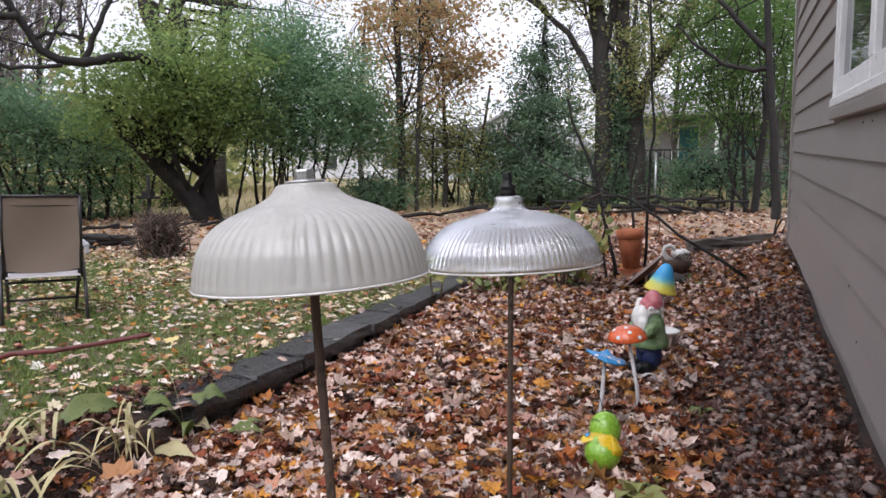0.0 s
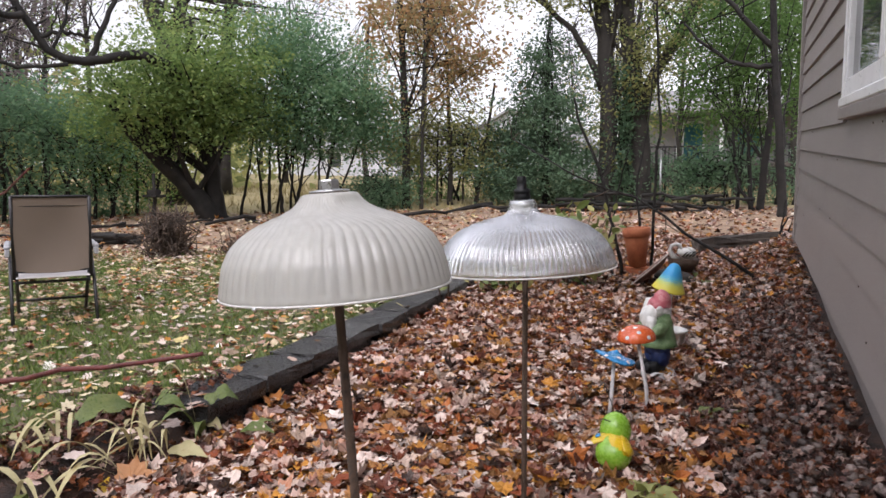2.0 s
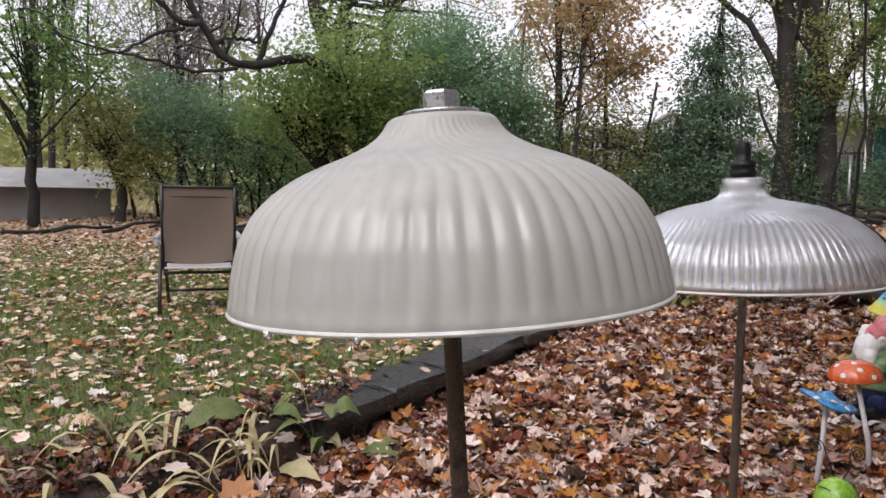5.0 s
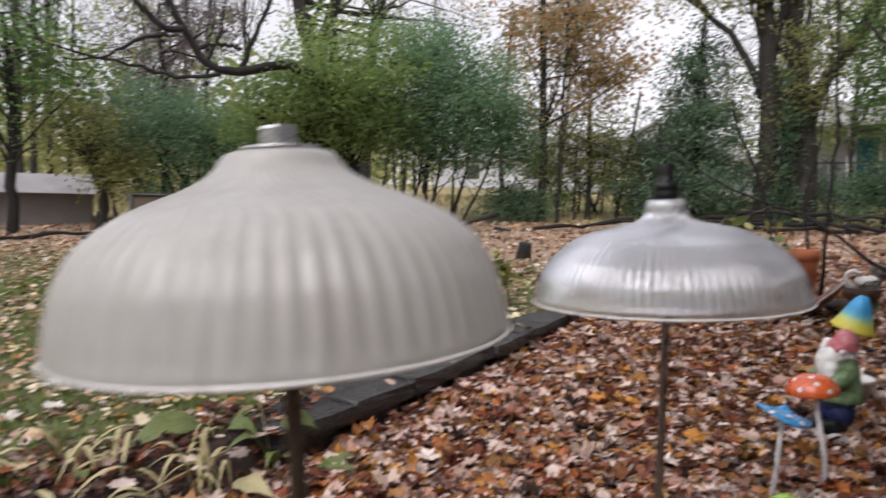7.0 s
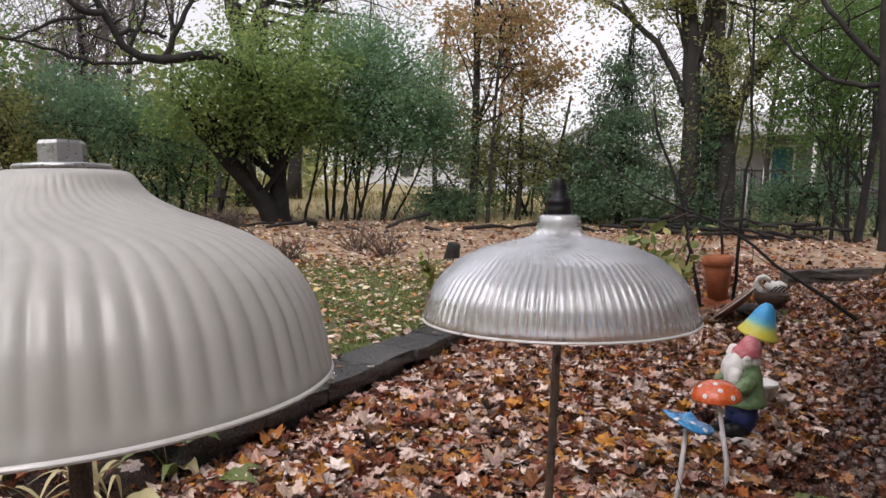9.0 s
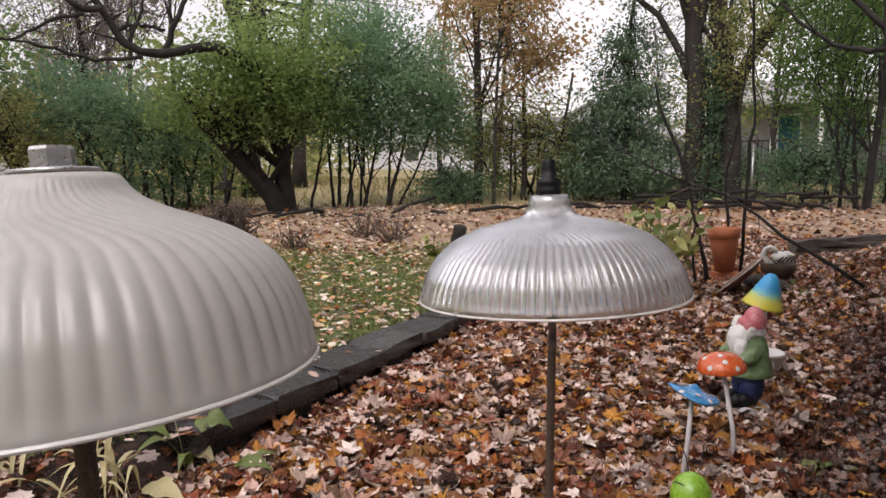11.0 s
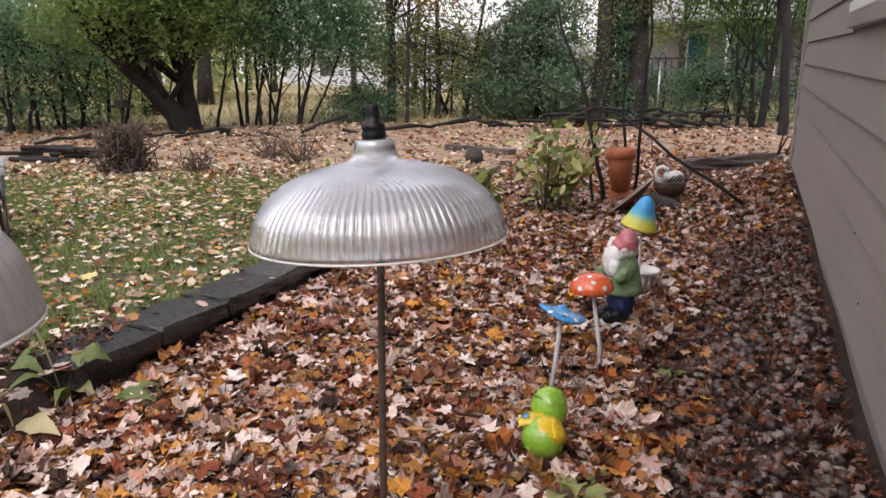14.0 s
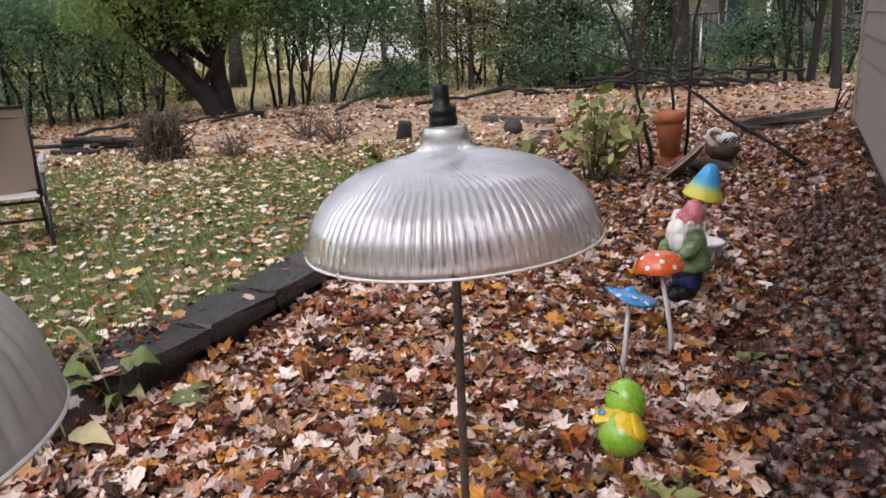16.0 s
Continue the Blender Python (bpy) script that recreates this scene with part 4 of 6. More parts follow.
swan = thing("swan_planter", pose(-0.37, 7.25, gz(-0.37, 7.25) + 0.05, 0, 0, 20), "white swan planter with a dark brown basin", "planter")
part("basin", lathe([(0.0005, 0.0), (0.08, 0.0), (0.125, 0.06), (0.14, 0.12), (0.13, 0.125), (0.115, 0.07), (0.06, 0.02), (0.0005, 0.02)], 28), M_IRON, swan, "dark brown basin")
part("neck", tubes("neck", [([(-0.06, -0.04, 0.11), (-0.11, -0.05, 0.15), (-0.135, -0.05, 0.2), (-0.12, -0.05, 0.24), (-0.08, -0.05, 0.255), (-0.045, -0.05, 0.235), (-0.03, -0.05, 0.205)], [0.03, 0.024, 0.02, 0.018, 0.018, 0.02, 0.009])], 10), M_WHITE, swan, "white swan neck")
part("wing", join_blobs([((0.02, -0.03, 0.165), (0.09, 0.06, 0.05), (0, 18, 0)), ((0.06, -0.03, 0.19), (0.05, 0.045, 0.03), (0, 30, 0))], 16), M_WHITE, swan, "white feathered wing")
for k in range(4):
    part("dark_plume", tubes("plume", [([(-0.03 + 0.03 * k, -0.085, 0.14), (0.0 + 0.03 * k, -0.088, 0.175), (0.05 + 0.028 * k, -0.07, 0.195)], [0.006, 0.006, 0.002])], 5), M_BLACK, swan)


def rock_mesh(seed, sx, sy, sz, sub=2, rough=0.12):
    r2 = np.random.default_rng(seed)
    bm_ = bmesh.new()
    bmesh.ops.create_icosphere(bm_, subdivisions=sub, radius=1)
    off = Vector(r2.uniform(-50, 50, 3))
    for v in bm_.verts:
        v.co *= 1 + rough * 2 * (noise.noise(v.co * 1.3 + off))
        v.co = Vector((v.co.x * sx, v.co.y * sy, v.co.z * sz))
    for f_ in bm_.faces:
        f_.smooth = True
    me_ = bpy.data.meshes.new("rock")
    bm_.to_mesh(me_)
    bm_.free()
    return me_


o = link("flat_rock", rock_mesh(5, 0.2, 0.14, 0.07), M_BARKGREY)
o.matrix_world = pose(-0.4, 6.95, gz(-0.4, 6.95) + 0.03, 0, 8, 10)
tagged(o, "flat grey-pink rock among fallen leaves", "rock")
o = link("round_stone_ball", rock_mesh(8, 0.11, 0.11, 0.1, 3, 0.03), M_BARKGREY)
o.matrix_world = pose(-2.8, 8.81, gz(-2.8, 8.81) + 0.08)
tagged(o, "grey round stone ball on the leaves", "stone ball")


def timber(name, a, b, w, h, label, material=M_LOG, category="timber", seed=0):
    a, b = Vector(a), Vector(b)
    l_ = (b - a).length
    r2 = np.random.default_rng(seed + 40)
    bm_ = bmesh.new()
    bmesh.ops.create_cube(bm_, size=1, matrix=Matrix.Diagonal((l_, w, h, 1)))
    bmesh.ops.subdivide_edges(bm_, edges=bm_.edges[:], cuts=5, use_grid_fill=True)
    for v in bm_.verts:
        v.co += Vector(r2.normal(0, 1, 3)) * 0.04 * min(w, h)
    o_ = link(name, bm_, material)
    o_.matrix_world = Matrix.Translation((a + b) / 2) @ (b - a).to_track_quat("X", "Z").to_matrix().to_4x4()
    return tagged(o_, label, category)


timber("bed_end_timber", (-0.42, 9.1, gz(-0.42, 9.1) + 0.06), (0.6, 9.58, gz(0.6, 9.58) + 0.05), 0.2, 0.2, "dark rotting landscape timber at the bed's end")
timber("grey_plank", (-3.71, 10.11, gz(-3.71, 10.11) + 0.04), (-2.67, 9.82, gz(-2.67, 9.82) + 0.03), 0.18, 0.07, "weathered dark plank lying on leaves", M_LOG, "plank", 1)
st = link("tree_stump", lathe([(0.13, -0.05), (0.1, 0.02), (0.085, 0.12), (0.08, 0.22), (0.0005, 0.225)], 14), M_BARK)
st.matrix_world = pose(-4.06, 8.46, gz(-4.06, 8.46), 8, 12, 0)
tagged(st, "short dark tree stump on the lawn edge", "stump")


# ---- plants ----
def strap(base, yaw, length, width, rise, droop, bank=0.0, seg=9):
    """One arching blade as vertices and faces."""
    t = np.linspace(0, 1, seg)
    d = np.array([math.cos(yaw), math.sin(yaw), 0])
    side_ = np.array([-math.sin(yaw), math.cos(yaw), bank])
    c = np.asarray(base)[None] + (t * length)[:, None] * d * (0.55 + 0.35 * t[:, None]) + np.c_[0 * t, 0 * t, rise * np.sin(t * math.pi * 0.62) - droop * t**3]
    w = width * np.sin(np.pi * np.clip(0.1 + 0.9 * t, 0, 1)) ** 0.8 * (0.45 + 0.55 * np.sin(t * math.pi))
    cols = 3 if width < 0.012 else 11
    u = np.linspace(-1, 1, cols)
    # lengthwise pleats and a wavy edge on the broad leaves
    up = 0.18 * np.abs(u) + (0.035 * np.where(np.arange(cols) % 2, 1, -1) if cols > 3 else 0)
    wavy = 0.16 * u[None] ** 2 * np.sin(t * 17 + yaw * 5)[:, None] if cols > 3 else 0 * u[None]
    v = c[:, None] + side_ * (w[:, None] * u[None])[..., None] + np.array([0, 0, 1.0]) * (w[:, None] * (up[None] + wavy))[..., None]
    v = v.reshape(-1, 3)
    f = [[cols * i_ + j_, cols * i_ + j_ + 1, cols * (i_ + 1) + j_ + 1, cols * (i_ + 1) + j_] for i_ in range(seg - 1) for j_ in range(cols - 1)]
    return v, f


def clump(name, at_, blades, label, category, group=""):
    t_ = thing(name, pose(*at_), label, category, group)
    for material, nm, args in blades:
        v, f = strap(*args)
        part(nm, arrays(nm, v, f, True), material, t_)
    return t_


def random_blades(n, material, nm, ln, wd, rise, droop, spread=0.05):
    return [(material, nm, ((rng.normal(0, spread), rng.normal(0, spread), 0), rng.uniform(0, 6.3), rng.uniform(*ln), rng.uniform(*wd), rng.uniform(*rise), rng.uniform(*droop))) for _ in range(n)]


M_HYD = mat("hydrangea_leaves", [(0.08, 0.14, 0.04), (0.17, 0.22, 0.06), (0.34, 0.33, 0.11), (0.5, 0.44, 0.2)], 9, 0.45, 0.2, "island", 0.7, translucent=0.25)
HW = "dying hosta with broad green and withered leaves"
clump("hosta", (-1.75, 2.3, 0.1), [(M_HOSTA, "leaf", ((0.0, 0.02, 0.07), -1.75, 0.29, 0.046, 0.05, 0.08, -0.55)), (M_HOSTA, "leaf", ((0.06, 0.05, 0.05), 0.3, 0.15, 0.03, 0.06, 0.05, 0.4)), (M_HOSTA, "leaf", ((0.05, 0.08, 0.06), 1.0, 0.14, 0.03, 0.05, 0.03, -0.3)), (M_HOSTA, "leaf", ((0.0, 0.12, 0.05), 1.4, 0.17, 0.026, 0.05, 0.04, -0.3)), (M_HOSTA, "leaf", ((-0.06, -0.06, 0.02), -2.5, 0.18, 0.026, 0.05, 0.05, -0.2))] + random_blades(5, M_HOSTAPALE, "withered_leaf", (0.14, 0.24), (0.005, 0.01), (0.05, 0.12), (0.1, 0.18)), HW, "plant", "hostas at the edging")
clump("hosta", (-1.55, 2.43, 0.04), [(M_HOSTAPALE, "withered_leaf", ((0, 0, 0), 3.9, 0.15, 0.014, 0.31, 0.05)), (M_HOSTA, "stalk", ((0.005, 0, 0), 0.7, 0.1, 0.006, 0.17, 0.0)), (M_HOSTA, "leaf", ((0.035, 0.04, 0.14), 0.8, 0.1, 0.034, 0.04, 0.05, 0.5)), (M_HOSTA, "leaf", ((0.02, 0.05, 0.12), 2.2, 0.1, 0.034, 0.04, 0.03, -0.4)), (M_HOSTA, "leaf", ((0.0, 0.0, 0.01), -1.62, 0.2, 0.016, 0.15, 0.05, -0.3)), (M_HOSTA, "leaf", ((0.01, 0.01, 0.0), -1.1, 0.1, 0.02, 0.1, 0.06, 0.2))], "hosta with upright straw-coloured and green straps", "plant", "hostas at the edging")
clump("hosta", (-1.55, 2.12, 0.075), [(M_HOSTAPALE, "withered_leaf", ((0.03 * k_, 0.02 * k_, 0.0), 1.2 + 0.9 * k_, 0.07 + 0.02 * k_, 0.007 + 0.001 * k_, 0.2 - 0.02 * k_, 0.02)) for k_ in range(4)] + random_blades(8, M_HOSTAPALE, "withered_leaf", (0.14, 0.28), (0.005, 0.009), (0.1, 0.18), (0.08, 0.14), 0.06), "hosta stump with upright straw-coloured stalks", "plant", "hostas at the edging")
clump("hosta", (-1.79, 1.92, 0.085), [(M_HOSTAPALE, "leaf", ((0.0, 0.0, 0.0), 2.6, 0.16, 0.02, 0.1, 0.04)), (M_HOSTA, "leaf", ((0.05, 0.02, 0.0), -0.6, 0.2, 0.022, 0.12, 0.08))] + random_blades(16, M_HOSTAPALE, "withered_leaf", (0.16, 0.36), (0.006, 0.012), (0.1, 0.2), (0.08, 0.16), 0.1), "flattened hosta with stringy straw-coloured stalks", "plant", "hostas at the edging")
clump("hosta", (-1.66, 1.72, 0.075), random_blades(3, M_HOSTA, "leaf", (0.14, 0.22), (0.012, 0.018), (0.04, 0.08), (0.04, 0.1), 0.07) + random_blades(14, M_HOSTAPALE, "withered_leaf", (0.18, 0.36), (0.006, 0.012), (0.1, 0.18), (0.08, 0.14), 0.11), "sprawling hosta with green leaves and straw-coloured stalks", "plant", "hostas at the edging")
clump("large_pale_leaf", (-1.53, 2.265, 0.06), [(M_HOSTAPALE, "leaf", ((0, 0, 0), 0.06, 0.19, 0.036, 0.02, 0.02, 0.35))], "large withered pale leaf lying on the bed", "leaf", "large withered leaves")
clump("large_pale_leaf", (-1.6, 2.49, 0.07), [(M_HOSTAPALE, "leaf", ((0, 0, 0), 0.15, 0.11, 0.028, 0.03, 0.05, 0.5))], "large withered pale leaf lying on the bed", "leaf", "large withered leaves")
clump("large_green_leaf", (-1.43, 2.51, 0.06), [(M_HOSTA, "leaf", ((0, 0, 0), 0.35, 0.15, 0.025, 0.03, 0.03, 0.4)), (M_HOSTA, "leaf", ((0.02, 0.05, 0), 1.0, 0.1, 0.025, 0.03, 0.02))], "broad green leaf lying on the bed", "leaf")
st_ = link("dry_stalk", rod((-1.639, 1.884, 0.04), (-1.546, 2.261, 0.16), 0.004, 6, 0.003), M_HOSTAPALE)
tagged(st_, "dry straw-coloured stalk leaning over the bed's edge", "stalk")
for a_, b_ in (((-2.16, 4.6, 0.17), (-1.8, 4.37, 0.035)), ((-1.97, 4.7, 0.17), (-1.83, 4.78, 0.035))):
    st_ = link("dry_stalk", tubes("dry_stalk", [(bend(a_, b_, 0.015, 6), np.linspace(0.0035, 0.002, 6))], 5), M_HOSTAPALE)
    tagged(st_, "pale dry stalk lying over the block edging", "stalk")
shrub = thing("red_twig_shrub", pose(-1.15, 0.55, gz(-1.15, 0.55)), "bare shrub of thin dark red twigs beside the bed", "shrub")
for tip_, way, r_ in (((-0.015, 0.875, 0.853), (-0.973, 0.102, -0.208), 0.0022), ((-0.235, 0.927, 0.965), (-0.9, 0.401, -0.174), 0.0013)):
    tip_, way = Vector(tip_), Vector(way)
    bow = [tip_, tip_ + way * 0.2, tip_ + way * 0.45 + Vector((0, 0, -0.005)), tip_ + way * 0.7 + Vector((0, -0.04, -0.05)), Vector((-1.0, 0.75, 0.42)), Vector((-1.12, 0.58, 0.12)), Vector((-1.15, 0.55, -0.03))]
    line, rad = wander([tuple(p_ - shrub.location) for p_ in bow], r_ * 0.6, r_ * 2.6, 26, 0.0012)
    part("twig", tubes("twig", [(line, rad)], 7), M_REDTWIG, shrub, "thin dark red twig")
clump("green_weed", (0.0, 2.6, 0.03), random_blades(7, M_HYD, "leaf", (0.08, 0.13), (0.025, 0.035), (0.03, 0.08), (0.0, 0.02), 0.03), "low weed with broad yellow-green leaves", "weed", "weeds in the bed")
for x_, y_ in ((0.08, 3.44), (0.02, 2.75), (0.15, 3.5), (0.02, 4.36), (-0.42, 3.62), (0.06, 3.1), (-0.3, 7.0), (-0.1, 6.9), (-0.55, 4.9), (-0.85, 3.2)):
    clump("green_weed", (x_, y_, gz(x_, y_)), random_blades(9 if y_ < 6 else 24, M_HOSTA, "leaf", (0.04, 0.09), (0.012, 0.024), (0.02, 0.06), (0.0, 0.02), 0.025 if y_ < 6 else 0.1), "small green weed growing through fallen leaves", "weed", "weeds in the bed")


def leafy_bush(name, at_, r, h, n, size, material, label, stems=9, outline=OVAL, flat_=0.5):
    t_ = thing(name, pose(*at_), label, "shrub")
    ends = [(rng.normal(0, r * 0.55), rng.normal(0, r * 0.55), rng.uniform(0.45, 1) * h) for _ in range(stems)]
    for e in ends:
        part("stem", tubes("stem", [(bend((e[0] * 0.15, e[1] * 0.15, -0.03), e, 0.0, 6, 0.01), np.linspace(0.008, 0.003, 6))], 5), M_TWIG, t_)
    c = np.array(ends)[rng.integers(0, stems, n)]
    k = rng.uniform(0.25, 1.05, n)[:, None]
    p = c * k + rng.normal(0, r * 0.16, (n, 3))
    p[:, 2] = np.abs(p[:, 2])
    v, f = leaf_cloud(outline, p, rng.uniform(0.6, 1.2, n) * size, rng.uniform(0, 6.3, n), rng.normal(-0.5, flat_, n), rng.normal(0, flat_, n), rng.normal(0.1, 0.25, n))
    part("foliage", arrays("foliage", v, f), material, t_)
    return t_


leafy_bush("hydrangea", (-1.2, 6.35, gz(-1.2, 6.35)), 0.42, 0.72, 250, 0.125, M_HYD, "hydrangea with drooping yellowing green leaves", 16)
leafy_bush("hydrangea", (-1.55, 6.0, gz(-1.55, 6.0)), 0.32, 0.36, 120, 0.12, M_HYD, "low hydrangea with drooping yellowing leaves", 7)
for (x_, y_) in ((-2.38, 5.35), (-1.9, 5.35)):
    t_ = leafy_bush("tall_leafy_stem", (x_, y_, gz(x_, y_)), 0.08, 0.66, 16, 0.15, M_HYD, "tall stem with drooping yellow-green leaves", 2, OVAL, 0.4)

sap = thing("sapling", pose(0, 0, 0), "slender dark saplings with bare crossing stems", "sapling")
stems = [([(-0.88, 7.05, 0.1), (-0.9, 7.0, 0.33), (-1.0, 7, 0.7), (-1.08, 7, 1.07), (-1.27, 7, 1.49), (-1.35, 7, 1.78)], 0.02, 0.01), ([(-0.66, 7.35, 0.1), (-0.65, 7.25, 0.45), (-0.63, 7.2, 1.13), (-0.6, 7.2, 1.5), (-0.63, 7.2, 1.89), (-0.65, 7.2, 2.64), (-0.63, 7.2, 3.4)], 0.015, 0.009), ([(-0.8, 7.3, 0.1), (-0.78, 7.35, 0.6), (-0.84, 7.4, 1.0), (-0.74, 7.4, 1.5), (-0.7, 7.45, 2.1)], 0.016, 0.006), ([(-0.95, 6.9, 0.1), (-0.98, 6.9, 0.5), (-0.9, 6.9, 0.95), (-0.82, 6.9, 1.3)], 0.012, 0.004), ([(-1.08, 7.0, 1.07), (-0.98, 7.0, 1.2), (-0.93, 7.0, 1.42)], 0.01, 0.003)]
for pts, r0, r1 in stems:
    pts = np.array(pts)
    q = np.linspace(0, len(pts) - 1, 16)
    path = np.c_[[np.interp(q, range(len(pts)), pts[:, k]) for k in range(3)]].T + rng.normal(0, 0.006, (16, 3))
    part("stem", tubes("stem", [(path, np.linspace(r0, r1, 16))], 7), M_BARK, sap)
branch = thing("fallen_branch", pose(0, 0, 0), "long thin dead branch leaning across the bed", "branch")
pts = np.array([(-1.95, 7.05, 1.42), (-1.34, 7.0, 1.07), (-1.0, 6.98, 0.93), (-0.77, 6.95, 0.87), (-0.5, 6.92, 0.7), (-0.32, 6.9, 0.55), (0.02, 6.85, 0.36), (0.3, 6.85, 0.17)])
part("branch_stem", tubes("branch_stem", [(pts, np.linspace(0.006, 0.016, 8))], 7), M_BARK, branch)
for i_ in (0, 0, 1, 1, 2, 3, 4, 5, 6):
    part("twig", tubes("twig", [(bend(pts[i_], pts[i_] + rng.normal(0, 0.22, 3) + (0, 0, 0.1), 0, 5, 0.012), np.linspace(0.006, 0.002, 5))], 5), M_TWIG, branch)
vine = thing("dead_vine", pose(0.5, 9.3, gz(0.5, 9.3)), "dark twisted dead vine at the house corner", "vine")
for k in range(4):
    part("vine_stem", tubes("vine_stem", [(bend((rng.normal(0, 0.05), 0, -0.03), (0.04 + rng.normal(0, 0.08), rng.normal(0, 0.1), rng.uniform(0.3, 0.62)), 0, 8, 0.018), np.linspace(0.014, 0.004, 8))], 6), M_BARK, vine)

# ---- brush pile, logs, feeder, fence ----
pile = thing("brush_pile", pose(-6.2, 6.75, 0.1), "heap of dark cut twigs on the lawn", "brush pile")
tw = []
for _ in range(420):
    a, h_, rr = rng.uniform(0, 6.3), rng.uniform(0.02, 0.5), rng.uniform(0.02, 0.27)
    p = np.array([rr * math.cos(a), rr * math.sin(a), h_])
    d = rng.normal(0, 1, 3) * (0.1, 0.1, 0.1)
    tw.append((bend(p - d, np.maximum(p + d, (-9, -9, 0)), 0, 4, 0.02), [0.008, 0.007, 0.005, 0.003]))
part("twig_tangle", tubes("twig_tangle", tw, 4), M_TWIG, pile)
leafy_bush("dry_stalks", (-5.5, 7.1, 0.12), 0.3, 0.35, 120, 0.05, M_TWIG, "dry brown perennial stalks beside the brush pile", 30)
leafy_bush("dry_stalks", (-4.9, 8.3, 0.19), 0.5, 0.4, 120, 0.05, M_TWIG, "dry brown perennial stalks at the lawn's edge", 36)
leafy_bush("dry_stalks", (-5.6, 8.6, 0.2), 0.5, 0.4, 120, 0.05, M_TWIG, "dry brown perennial stalks at the lawn's edge", 36)

for k in range(9):
    x_, y_ = -8.6 + rng.uniform(0, 0.9), 7.0 + rng.uniform(0, 0.7)
    a = rng.uniform(-0.5, 0.9)
    d = np.array([math.cos(a), math.sin(a), 0]) * rng.uniform(0.2, 0.4)
    c = np.array([x_, y_, gz(x_, y_) + 0.04 + 0.06 * (k % 3)])
    v, f = tube_arrays([c - d, c, c + d], [0.022 + 0.018 * rng.random()] * 3, 9)
    tagged(link("firewood_log", arrays("firewood_log", v, f, False), M_BARK), "dark round log in a low heap", "log", "logs heaped by the lawn")

feeder = thing("bird_feeder", pose(-9.67, 9.78, gz(-9.67, 9.78)), "small dark bird feeder on a post", "bird feeder")
part("post", rod((0, 0, -0.1), (0, 0, 0.95), 0.032, 8), M_BARK, feeder)
part("tray", box(-0.17, 0.17, -0.12, 0.12, 0.52, 0.57, 0.01), M_BARK, feeder)
part("hopper", box(-0.1, 0.1, -0.07, 0.07, 0.57, 0.66, 0.01), M_BARK, feeder)


def pol(az, d):
    """A spot on the plan by bearing (degrees left of the wall's line) and distance from the garden corner."""
    return 0.295 - d * math.sin(radians(az)), 0.589 + d * math.cos(radians(az))


fence = thing("split_rail_fence", pose(0, 0, 0), "low zigzag fence of weathered split rails", "fence")
azs = np.linspace(24, 1.5, 11)
for k, (a0, a1) in enumerate(zip(azs, azs[1:])):
    for lvl in range((3 if k % 3 else 2) if a0 < 17 else 1):
        p0, p1 = pol(a0 + 0.6, 13.6 + 0.5 * (k % 2)), pol(a1 - 0.6, 13.6 + 0.5 * ((k + 1) % 2))
        z0_ = gz(*p0) + 0.06 + 0.1 * lvl + 0.04 * (k % 2)
        path = bend((*p0, z0_), (*p1, gz(*p1) + 0.06 + 0.1 * lvl + rng.normal(0, 0.05)), 0.01, 6, 0.025)
        part("rail", tubes("rail", [(path, rng.uniform(0.026, 0.045, 6))], 6), M_BARK, fence)
azs = np.linspace(68, 25, 15)
edge_logs = thing("log_edging", pose(0, 0, 0), "line of dark logs along the wood's edge", "logs")
for k, (a0, a1) in enumerate(zip(azs, azs[1:])):
    p0, p1 = pol(a0 + 0.3, 13.0 + rng.normal(0, 0.3)), pol(a1 - 0.3, 13.0 + rng.normal(0, 0.3))
    part("log", tubes("log", [(bend((*p0, gz(*p0) + 0.06), (*p1, gz(*p1) + 0.06), 0.0, 5, 0.04), rng.uniform(0.02, 0.042, 5))], 7), M_BARK, edge_logs)
for az_ in (2.8, 7.5, 12):
    x_, y_ = pol(az_, 15.2)
    tagged(link("fence_post", rod((x_, y_, gz(x_, y_) - 0.2), (x_, y_, gz(x_, y_) + 1.15), 0.025, 8), M_ZINC), "thin grey steel fence post", "post", "wire fence posts")


